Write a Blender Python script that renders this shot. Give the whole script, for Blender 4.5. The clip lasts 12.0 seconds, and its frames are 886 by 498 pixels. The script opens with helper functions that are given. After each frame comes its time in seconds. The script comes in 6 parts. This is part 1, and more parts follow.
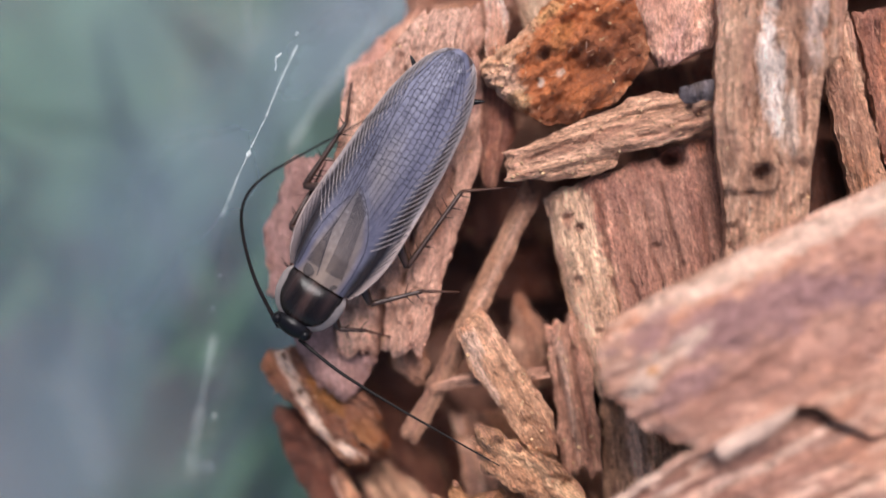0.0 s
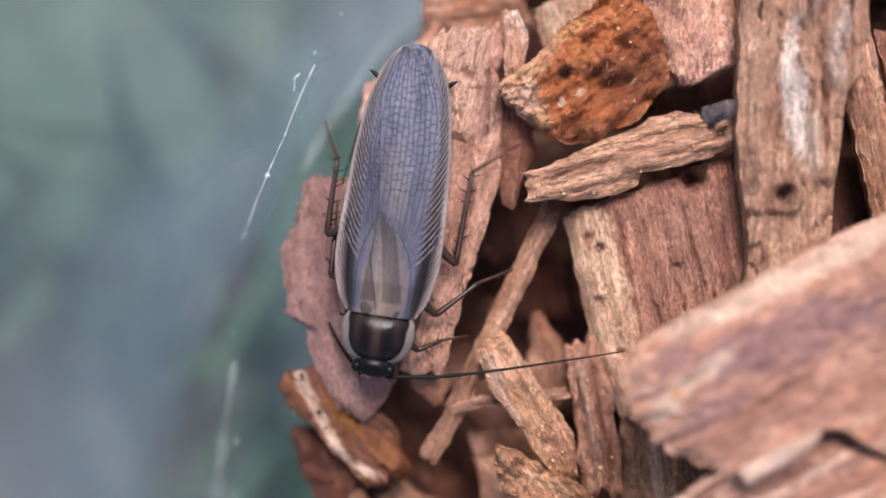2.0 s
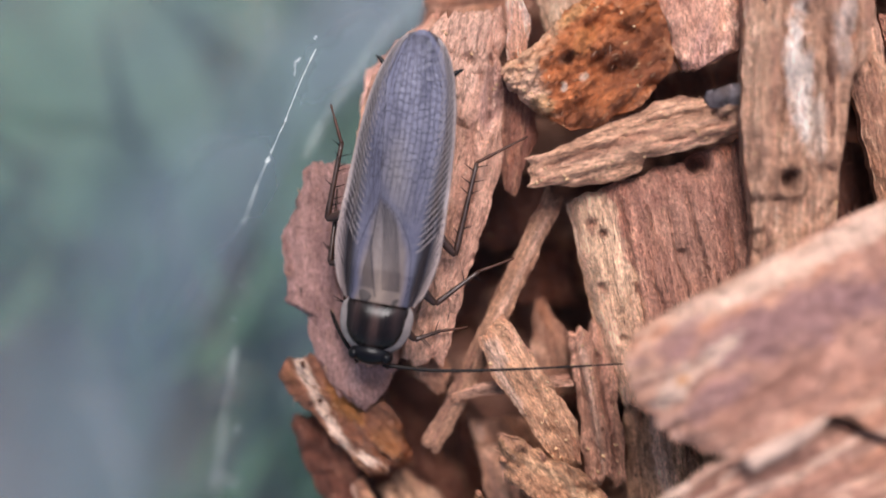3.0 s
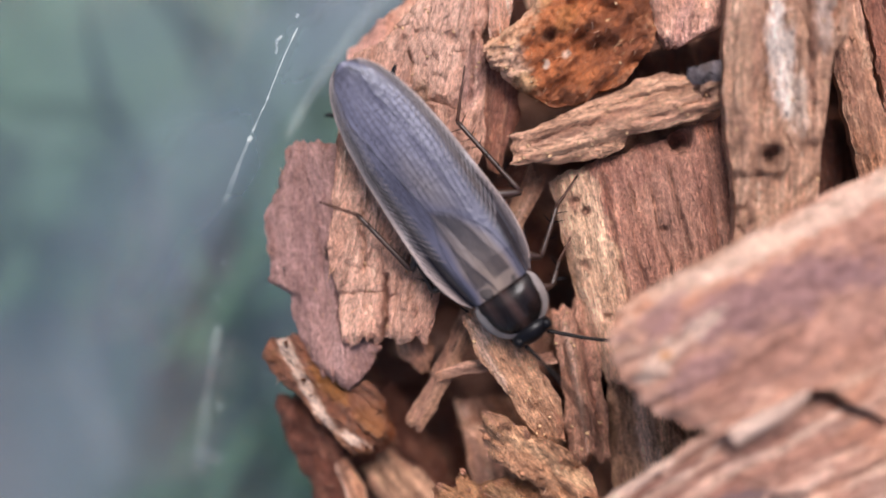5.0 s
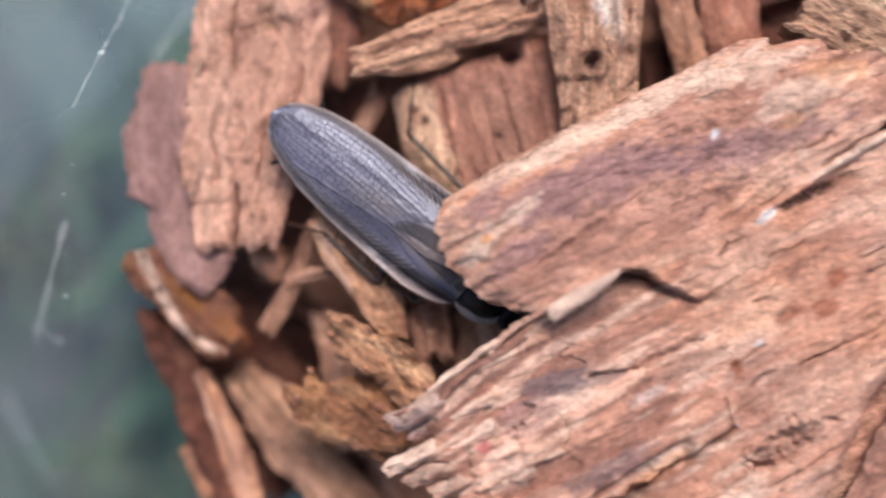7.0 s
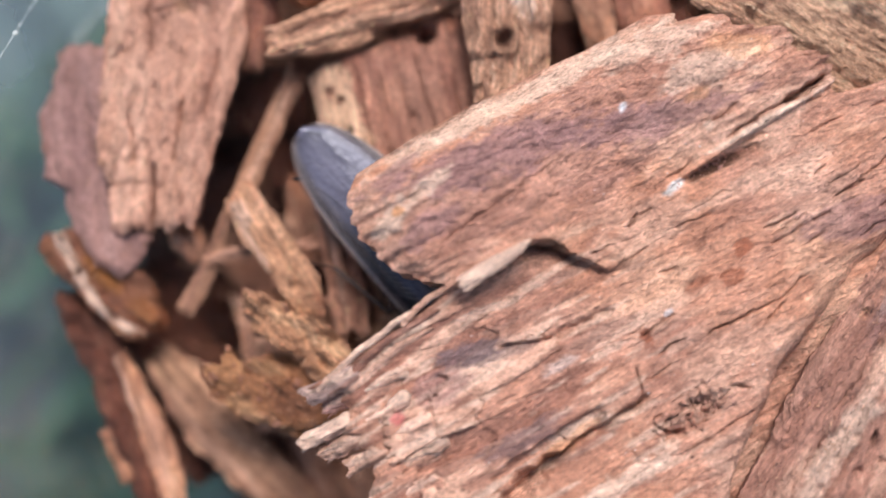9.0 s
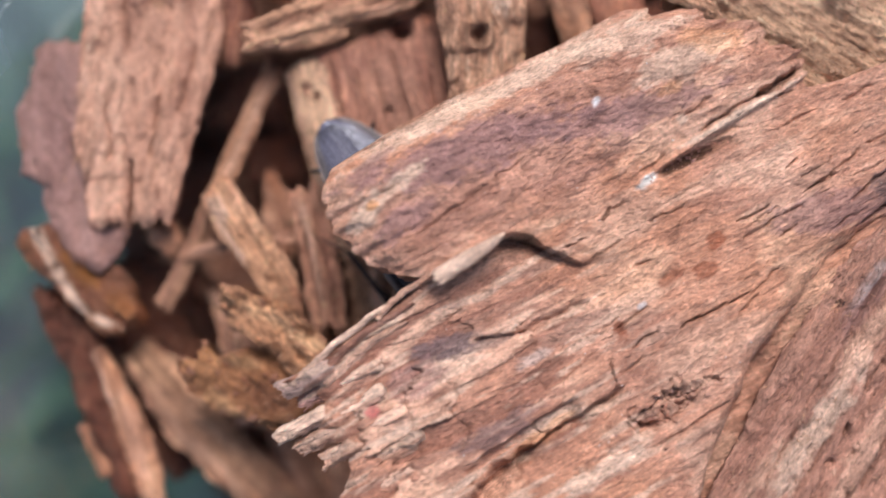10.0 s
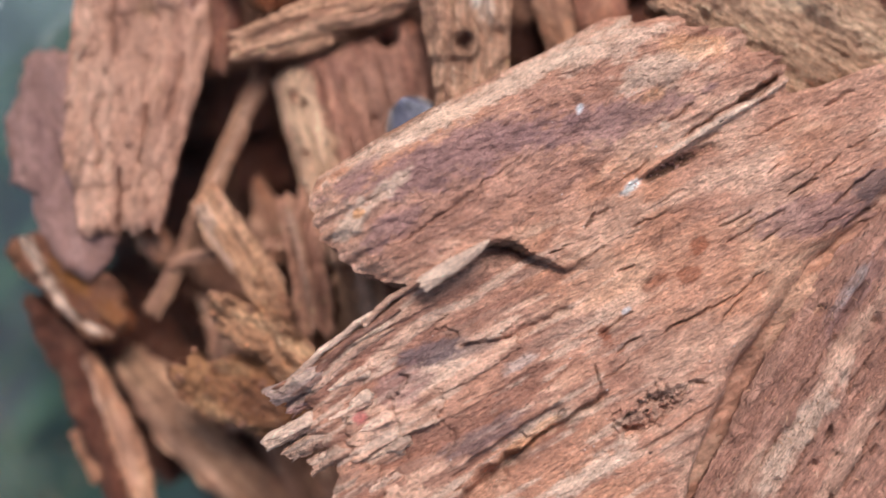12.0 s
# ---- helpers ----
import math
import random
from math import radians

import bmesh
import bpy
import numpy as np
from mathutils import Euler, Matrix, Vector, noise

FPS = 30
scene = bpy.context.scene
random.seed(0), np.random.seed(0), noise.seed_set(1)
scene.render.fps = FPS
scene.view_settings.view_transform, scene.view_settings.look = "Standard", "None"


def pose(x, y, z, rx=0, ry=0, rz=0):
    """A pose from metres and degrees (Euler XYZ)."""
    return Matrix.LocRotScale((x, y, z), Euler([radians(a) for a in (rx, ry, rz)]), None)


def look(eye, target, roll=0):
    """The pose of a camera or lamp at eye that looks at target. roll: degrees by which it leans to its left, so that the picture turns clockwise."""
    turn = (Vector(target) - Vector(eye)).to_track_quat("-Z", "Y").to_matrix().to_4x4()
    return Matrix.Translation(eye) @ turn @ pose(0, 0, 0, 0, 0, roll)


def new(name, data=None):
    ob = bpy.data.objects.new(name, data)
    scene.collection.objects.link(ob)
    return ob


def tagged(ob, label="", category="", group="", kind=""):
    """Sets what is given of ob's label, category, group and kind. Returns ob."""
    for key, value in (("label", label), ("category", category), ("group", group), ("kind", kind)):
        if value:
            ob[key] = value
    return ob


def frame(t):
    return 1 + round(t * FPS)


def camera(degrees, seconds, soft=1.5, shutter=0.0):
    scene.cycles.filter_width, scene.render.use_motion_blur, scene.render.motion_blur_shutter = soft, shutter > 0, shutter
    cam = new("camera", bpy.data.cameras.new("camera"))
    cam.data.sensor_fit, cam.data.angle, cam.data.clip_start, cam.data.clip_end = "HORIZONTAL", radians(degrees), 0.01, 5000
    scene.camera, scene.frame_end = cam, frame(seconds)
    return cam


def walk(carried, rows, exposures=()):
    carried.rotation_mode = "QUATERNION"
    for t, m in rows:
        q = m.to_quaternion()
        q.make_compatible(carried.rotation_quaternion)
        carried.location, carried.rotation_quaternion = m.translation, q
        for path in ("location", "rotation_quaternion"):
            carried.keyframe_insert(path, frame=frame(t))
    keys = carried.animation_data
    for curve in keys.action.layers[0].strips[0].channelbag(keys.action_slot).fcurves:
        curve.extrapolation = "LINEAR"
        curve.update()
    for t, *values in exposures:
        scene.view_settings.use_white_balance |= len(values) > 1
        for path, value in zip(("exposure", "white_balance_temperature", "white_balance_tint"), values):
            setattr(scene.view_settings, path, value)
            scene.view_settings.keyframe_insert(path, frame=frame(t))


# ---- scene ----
MM = 0.001


def mpose(x, y, z, rx=0, ry=0, rz=0):
    """A pose from millimetres and degrees."""
    return pose(x * MM, y * MM, z * MM, rx, ry, rz)


# ---- camera and its path (a hand-held close-up lens about 95 mm above the chips) ----
cam = camera(38.0, 12.0, soft=1.5, shutter=0.8)
cam.data.dof.use_dof = True
cam.data.dof.focus_distance = 0.0905
cam.data.dof.aperture_fstop = 7.5
PATH = [
    (0, 0.00, 0.00, 153.36, -0.32, 3.19, 1.13),
    (0.5, -1.33, 1.67, 152.62, -0.71, 2.87, 1.16),
    (1, -1.61, 1.94, 152.85, -1.07, 2.69, 1.06),
    (1.5, -1.77, 1.61, 153.15, -1.18, 2.63, 0.97),
    (2, -2.33, 2.30, 152.91, -0.88, 2.66, 0.94),
    (2.5, -3.01, 2.23, 152.96, -1.01, 2.68, 1.13),
    (3, -2.58, 1.25, 152.16, -0.84, 2.60, 0.89),
    (3.5, -2.06, 0.74, 152.28, -1.21, 2.58, 0.82),
    (5.5, -2.42, -0.84, 152.06, -0.83, 1.87, 0.61),
    (6, -0.05, -4.17, 153.25, 0.06, 2.15, 0.63),
    (6.5, 2.30, -7.62, 155.14, 1.05, 1.77, 0.33),
    (7, 6.95, -11.14, 156.81, 1.61, 0.60, -0.23),
    (7.2, 8.18, -11.24, 156.97, 1.52, 0.43, -0.31),
    (8.8, 10.52, -14.48, 157.67, 2.71, -0.88, -0.83),
    (9, 10.33, -14.65, 157.46, 2.66, -1.06, -0.87),
    (9.5, 11.10, -14.96, 157.51, 2.53, -1.12, -1.02),
    (10, 11.59, -15.09, 157.92, 2.65, -1.36, -1.03),
    (10.5, 12.44, -14.83, 158.00, 2.65, -1.48, -1.16),
    (11, 12.80, -15.39, 158.32, 3.14, -1.66, -1.18),
    (11.5, 11.76, -15.20, 158.01, 2.80, -1.92, -1.31),
    (12, 12.21, -14.36, 158.79, 2.46, -1.57, -1.38),
]
walk(cam, [(t, mpose(*row)) for t, *row in PATH],
     exposures=[(0, 0.85, 6450, 16), (6, 0.83, 6450, 16), (7, 0.86, 6450, 15), (9, 0.83, 6450, 13), (10, 0.7, 6480, 12), (10.6, 0.57, 6500, 11), (12, 0.55, 6500, 11)])

# ---- sky and sun ----
world = bpy.data.worlds.new("overcast_sky")
scene.world = world
world.use_nodes = True
sky = world.node_tree.nodes.new("ShaderNodeTexSky")
sky.sky_type, sky.sun_disc = "NISHITA", False
sky.sun_elevation, sky.sun_rotation = radians(53), radians(9)
sky.dust_density, sky.air_density = 3.0, 1.0
world.node_tree.links.new(sky.outputs[0], world.node_tree.nodes["Background"].inputs[0])
world.node_tree.nodes["Background"].inputs[1].default_value = 0.115
sun_data = bpy.data.lights.new("sun", "SUN")
sun_data.energy, sun_data.angle, sun_data.color = 2.7, radians(30), (1.0, 0.97, 0.95)
sun = new("sun", sun_data)
sun.matrix_world = look((0.12, 0.75, 1.0), (0, 0, 0))


# ---- materials ----
def material(name):
    m = bpy.data.materials.new(name)
    m.use_nodes = True
    return m, m.node_tree.nodes, m.node_tree.links, m.node_tree.nodes["Principled BSDF"]


def node(nodes, kind, **values):
    n = nodes.new(kind)
    for key, value in values.items():
        n.inputs[key.replace("_", " ")].default_value = value
    return n


def ramp(nodes, stops):
    n = nodes.new("ShaderNodeValToRGB")
    while len(n.color_ramp.elements) < len(stops):
        n.color_ramp.elements.new(0.5)
    for e, (p, c) in zip(n.color_ramp.elements, stops):
        e.position, e.color = p, (*c, 1)
    return n


def mixed(nodes, links, a, b, factor, how="MIX"):
    """a and b: colour sockets or colours; factor: a socket or a number."""
    n = nodes.new("ShaderNodeMix")
    n.data_type, n.blend_type = "RGBA", how
    for value, slot in ((factor, 0), (a, 6), (b, 7)):
        if hasattr(value, "is_linked"):
            links.new(value, n.inputs[slot])
        else:
            n.inputs[slot].default_value = value if slot == 0 else (*value, 1)
    return n.outputs[2]


def wood(name, dark, mid, light, blotch, blotchy=0.5, rough=0.72, grain=1.0, relief=1.0, checks=0.3, stringy=0.65, along=1.0, layers=(), flecks=0.7, speckle=0.75):
    """Weathered bark or wood: fibres along local x, mottling, blotches, short dark checks, pale flecks. layers: (scale along, scale across, threshold, colour, strength)."""
    m, nodes, links, bsdf = material(name)
    coord = nodes.new("ShaderNodeTexCoord").outputs["Object"]
    info = nodes.new("ShaderNodeObjectInfo")
    shift = nodes.new("ShaderNodeVectorMath")
    shift.operation = "MULTIPLY_ADD"
    links.new(info.outputs["Random"], shift.inputs[0])
    shift.inputs[1].default_value = (3.1, 5.7, 2.3)
    links.new(coord, shift.inputs[2])

    def stretched(along, across, detail, rough_=0.6, distort=0.0):
        mapping = nodes.new("ShaderNodeMapping")
        mapping.inputs["Scale"].default_value = (along, across, across)
        links.new(shift.outputs[0], mapping.inputs[0])
        n = node(nodes, "ShaderNodeTexNoise", Scale=1.0, Detail=detail, Roughness=rough_, Distortion=distort)
        links.new(mapping.outputs[0], n.inputs["Vector"])
        return n.outputs["Fac"]

    mottle = stretched(230 * grain * along, 680 * grain, 10, 0.75, 0.35)
    fibre = stretched(150 * along, 2200, 6, 0.72, 0.2)
    speck = stretched(2600, 5200, 3, 0.7)
    patch = stretched(130, 260, 5, 0.65, 1.0)
    fleck = stretched(520, 1700, 5, 0.7, 0.2)
    check = stretched(220 * along, 1900, 4, 0.6, 0.2)
    base = ramp(nodes, [(0.34, dark), (0.44, mid), (0.52, mid), (0.59, light), (0.68, tuple(min(0.95, c * 1.22) for c in light))])
    links.new(mottle, base.inputs[0])
    mask = ramp(nodes, [(0.52 - 0.1 * blotchy, (0, 0, 0)), (0.64, (blotchy, blotchy, blotchy))])
    links.new(patch, mask.inputs[0])
    colour = mixed(nodes, links, base.outputs[0], blotch, mask.outputs[0])
    broad = stretched(48, 110, 3, 0.5, 0.6)
    zones = ramp(nodes, [(0.38, (0.8, 0.75, 0.75)), (0.5, (1.0, 1.0, 1.0)), (0.62, (1.25, 1.3, 1.3))])
    links.new(broad, zones.inputs[0])
    colour = mixed(nodes, links, colour, zones.outputs[0], 0.8, "MULTIPLY")
    drift = stretched(95, 240, 4, 0.6, 0.8)
    hues = ramp(nodes, [(0.36, (0.94, 0.96, 1.08)), (0.47, (1.0, 1.0, 1.0)), (0.53, (1.0, 1.0, 1.0)), (0.64, (1.14, 1.0, 0.84))])
    links.new(drift, hues.inputs[0])
    colour = mixed(nodes, links, colour, hues.outputs[0], 0.9, "MULTIPLY")
    for k, (run, over, low, tint, strength) in enumerate(layers):
        veil = ramp(nodes, [(low, (0, 0, 0)), (low + 0.08, (strength,) * 3)])
        links.new(stretched(run, over, 6, 0.7, 0.5), veil.inputs[0])
        colour = mixed(nodes, links, colour, tint, veil.outputs[0])
    # hand-sized colour patches that a thing carries as its own stain layer
    patchy, cover = nodes.new("ShaderNodeAttribute"), nodes.new("ShaderNodeAttribute")
    patchy.attribute_name, cover.attribute_name = "stain", "stain_cover"
    dapple = ramp(nodes, [(0.33, (0.5, 0.45, 0.43)), (0.45, (0.9, 0.89, 0.88)), (0.54, (1.06, 1.07, 1.07)), (0.66, (1.42, 1.48, 1.5))])
    links.new(mottle, dapple.inputs[0])
    colour = mixed(nodes, links, colour, mixed(nodes, links, patchy.outputs["Color"], dapple.outputs[0], 0.9, "MULTIPLY"), cover.outputs["Fac"])
    threads = ramp(nodes, [(0.36, (0.58, 0.53, 0.5)), (0.5, (1.0, 1.0, 1.0)), (0.64, (1.5, 1.52, 1.52))])
    links.new(fibre, threads.inputs[0])
    colour = mixed(nodes, links, colour, threads.outputs[0], stringy, "MULTIPLY")
    grains = ramp(nodes, [(0.32, (0.5, 0.47, 0.45)), (0.5, (1.0, 1.0, 1.0)), (0.68, (1.5, 1.5, 1.5))])
    links.new(speck, grains.inputs[0])
    colour = mixed(nodes, links, colour, grains.outputs[0], speckle, "MULTIPLY")
    shreds = ramp(nodes, [(0.62, (0, 0, 0)), (0.7, (flecks,) * 3)])
    links.new(fleck, shreds.inputs[0])
    colour = mixed(nodes, links, colour, tuple(min(0.95, c * 1.25) for c in light), shreds.outputs[0])
    cracks = ramp(nodes, [(checks, (0.9, 0.9, 0.9)), (checks + 0.045, (0, 0, 0))])
    links.new(check, cracks.inputs[0])
    colour = mixed(nodes, links, colour, tuple(c * 0.2 for c in dark), cracks.outputs[0])
    tone = nodes.new("ShaderNodeHueSaturation")
    vary = nodes.new("ShaderNodeMapRange")
    vary.inputs["To Min"].default_value, vary.inputs["To Max"].default_value = 0.85, 1.12
    links.new(info.outputs["Random"], vary.inputs["Value"])
    links.new(vary.outputs[0], tone.inputs["Value"])
    links.new(colour, tone.inputs["Color"])
    links.new(tone.outputs[0], bsdf.inputs["Base Color"])
    gloss = ramp(nodes, [(0.3, (rough - 0.22,) * 3), (0.7, (min(1, rough + 0.15),) * 3)])
    links.new(fleck, gloss.inputs[0])
    links.new(gloss.outputs[0], bsdf.inputs["Roughness"])
    bsdf.inputs["Specular IOR Level"].default_value = 0.45
    normal = None
    for source, deep in ((mottle, 0.0018), (check, 0.001), (fibre, 0.0014), (speck, 0.00035)):
        bump = nodes.new("ShaderNodeBump")
        bump.inputs["Strength"].default_value, bump.inputs["Distance"].default_value = 0.8, deep * relief
        links.new(source, bump.inputs["Height"])
        if normal:
            links.new(normal, bump.inputs["Normal"])
        normal = bump.outputs[0]
    links.new(normal, bsdf.inputs["Normal"])
    return m


red = wood("reddish_bark", (0.162, 0.0538, 0.0326), (0.475, 0.191, 0.122), (0.756, 0.366, 0.231), (0.346, 0.124, 0.0842))
purple = wood("purplish_bark", (0.202, 0.0866, 0.0716), (0.417, 0.19, 0.158), (0.539, 0.277, 0.234), (0.315, 0.143, 0.132), 0.6, stringy=0.3, along=2.2, relief=0.6)
slabwood = wood("layered_slab_bark", (0.23, 0.0953, 0.0602), (0.632, 0.312, 0.215), (0.919, 0.532, 0.375), (0.481, 0.21, 0.141), 0.5, stringy=0.25, relief=0.5, along=1.5, checks=0.27)
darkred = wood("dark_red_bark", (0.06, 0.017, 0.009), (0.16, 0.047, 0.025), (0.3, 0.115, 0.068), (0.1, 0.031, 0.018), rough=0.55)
tan = wood("tan_wood", (0.217, 0.0872, 0.0489), (0.564, 0.269, 0.163), (0.868, 0.481, 0.305), (0.391, 0.157, 0.0876), stringy=0.85, relief=0.75)
pale = wood("pale_wood", (0.446, 0.216, 0.12), (0.742, 0.435, 0.277), (0.921, 0.621, 0.424), (0.594, 0.276, 0.155), 0.45, relief=0.8, layers=[(900, 1300, 0.6, (0.45, 0.21, 0.12), 0.6), (160, 260, 0.58, (0.6, 0.34, 0.22), 0.5)])
palewood = wood("pale_chip_wood", (0.303, 0.129, 0.0733), (0.702, 0.349, 0.23), (0.93, 0.635, 0.484), (0.559, 0.242, 0.152), 0.55)
rust = wood("rusty_bark", (0.0672, 0.0168, 0.00504), (0.202, 0.0616, 0.0168), (0.336, 0.146, 0.0616), (0.0952, 0.0269, 0.0123), rough=0.45, stringy=0.4, along=1.8)
umber = wood("umber_bark", (0.139, 0.0558, 0.0341), (0.419, 0.183, 0.112), (0.775, 0.419, 0.279), (0.279, 0.115, 0.0697), stringy=0.6)
rotten = wood("orange_rotten_chunk", (0.2, 0.045, 0.013), (0.62, 0.215, 0.072), (0.9, 0.48, 0.25), (0.3, 0.075, 0.026), 0.9, 0.6, 1.7, stringy=0.2, along=3.0, relief=0.55, speckle=0.45, layers=[(600, 900, 0.6, (0.95, 0.58, 0.36), 0.6)])
grey = wood("grey_bark", (0.0648, 0.0522, 0.0572), (0.162, 0.128, 0.135), (0.302, 0.237, 0.25), (0.108, 0.0855, 0.0936))
bark_top = wood("large_bark_surface", (0.261, 0.108, 0.0755), (0.541, 0.257, 0.18), (0.813, 0.477, 0.339), (0.387, 0.168, 0.129), 0.6, relief=0.5, checks=0.26, stringy=0.22, along=2.2, flecks=0.35, speckle=0.6)
bark_side = wood("second_bark_surface", (0.294, 0.116, 0.0825), (0.621, 0.314, 0.233), (0.903, 0.553, 0.408), (0.474, 0.222, 0.176), 0.6, relief=0.8, checks=0.3, stringy=0.5, along=1.3, flecks=0.35, speckle=0.55)



def plain(name, colour, roughness=0.5, metallic=0.0, scale=900, vary=0.3, **values):
    m, nodes, links, bsdf = material(name)
    coord = nodes.new("ShaderNodeTexCoord")
    n = node(nodes, "ShaderNodeTexNoise", Scale=scale, Detail=5.0, Roughness=0.65)
    links.new(coord.outputs["Object"], n.inputs["Vector"])
    r = ramp(nodes, [(0.3, tuple(c * (1 - vary) for c in colour)), (0.7, tuple(min(1, c * (1 + vary)) for c in colour))])
    links.new(n.outputs["Fac"], r.inputs[0])
    links.new(r.outputs[0], bsdf.inputs["Base Color"])
    bsdf.inputs["Roughness"].default_value, bsdf.inputs["Metallic"].default_value = roughness, metallic
    bump = nodes.new("ShaderNodeBump")
    bump.inputs["Strength"].default_value, bump.inputs["Distance"].default_value = 0.25, 0.00006
    links.new(n.outputs["Fac"], bump.inputs["Height"])
    links.new(bump.outputs[0], bsdf.inputs["Normal"])
    for key, value in values.items():
        bsdf.inputs[key.replace("_", " ")].default_value = value
    return m


def toned(name, roughness, grain, relief, **values):
    """Chitin that takes its colours from the thing's own tone layer, with fine grain."""
    m, nodes, links, bsdf = material(name)
    coord = nodes.new("ShaderNodeTexCoord")
    mapping = nodes.new("ShaderNodeMapping")
    mapping.inputs["Scale"].default_value = (0.3, 2.0, 1)
    links.new(coord.outputs["Object"], mapping.inputs[0])
    n = node(nodes, "ShaderNodeTexNoise", Scale=grain, Detail=6.0, Roughness=0.62)
    links.new(mapping.outputs[0], n.inputs["Vector"])
    tone = nodes.new("ShaderNodeAttribute")
    tone.attribute_name = "tone"
    r = ramp(nodes, [(0.32, (0.55, 0.55, 0.6)), (0.5, (0.97, 0.97, 0.98)), (0.68, (1.5, 1.47, 1.42))])
    links.new(n.outputs["Fac"], r.inputs[0])
    links.new(mixed(nodes, links, tone.outputs["Color"], r.outputs[0], 0.85, "MULTIPLY"), bsdf.inputs["Base Color"])
    gloss = ramp(nodes, [(0.3, (roughness - 0.07,) * 3), (0.7, (roughness + 0.1,) * 3)])
    links.new(n.outputs["Fac"], gloss.inputs[0])
    links.new(gloss.outputs[0], bsdf.inputs["Roughness"])
    fine = node(nodes, "ShaderNodeTexNoise", Scale=2600.0, Detail=3.0)
    links.new(coord.outputs["Object"], fine.inputs["Vector"])
    bump = nodes.new("ShaderNodeBump")
    bump.inputs["Strength"].default_value, bump.inputs["Distance"].default_value = 0.4, relief
    links.new(fine.outputs["Fac"], bump.inputs["Height"])
    links.new(bump.outputs[0], bsdf.inputs["Normal"])
    for key, value in values.items():
        bsdf.inputs[key.replace("_", " ")].default_value = value
    return m


wing = toned("wing_membrane", 0.33, 320.0, 0.00012, Specular_IOR_Level=0.5, Specular_Tint=(0.87, 0.9, 1.0, 1))
shell_mat = toned("pronotum_shell", 0.24, 300.0, 0.00005, Specular_IOR_Level=0.2)
vein_mat = plain("wing_vein", (0.02, 0.018, 0.024), 0.5, Specular_IOR_Level=0.2)
ray_mat = plain("wing_ray", (0.165, 0.138, 0.142), 0.42, Specular_IOR_Level=0.35)
margin_mat = plain("wing_margin", (0.27, 0.205, 0.185), 0.45, Specular_IOR_Level=0.25)
root_mat = plain("wing_root", (0.06, 0.048, 0.044), 0.5, Specular_IOR_Level=0.2)
rim_mat = plain("pronotum_rim", (0.19, 0.158, 0.148), 0.35, Specular_IOR_Level=0.35)
whip_mat = plain("antenna_chitin", (0.01, 0.007, 0.0065), 0.6, Specular_IOR_Level=0.15)
black_mat = plain("head_chitin", (0.005, 0.0045, 0.0055), 0.3, Specular_IOR_Level=0.15)
leg_mat = plain("leg_chitin", (0.035, 0.017, 0.012), 0.36, Specular_IOR_Level=0.4)
tarsus_mat = plain("tarsus_chitin", (0.05, 0.018, 0.01), 0.5, Specular_IOR_Level=0.25)
body_mat = plain("abdomen_chitin", (0.025, 0.0125, 0.009), 0.4)
dust_mat = plain("pale_dust", (0.75, 0.68, 0.64), 0.5, vary=0.3)
crumb_mat = plain("crumb_and_glint", (0.5, 0.3, 0.16), 0.35, vary=0.5)


def scratch_reflection_material(name, cover):
    """A pale mark on the plastic, partly clear: scratches, painted reflections."""
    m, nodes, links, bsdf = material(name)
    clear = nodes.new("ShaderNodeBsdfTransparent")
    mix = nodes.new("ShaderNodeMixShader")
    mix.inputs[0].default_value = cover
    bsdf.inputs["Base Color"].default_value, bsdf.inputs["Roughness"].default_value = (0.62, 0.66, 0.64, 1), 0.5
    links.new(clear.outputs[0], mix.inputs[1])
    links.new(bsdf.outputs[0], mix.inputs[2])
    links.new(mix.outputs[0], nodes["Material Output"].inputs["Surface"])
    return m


reflection_mat = scratch_reflection_material("faint_reflection", 0.06)
reflection_streak_mat = scratch_reflection_material("pale_reflection_streak", 0.07)
scratch_mat = scratch_reflection_material("white_scratch", 0.42)


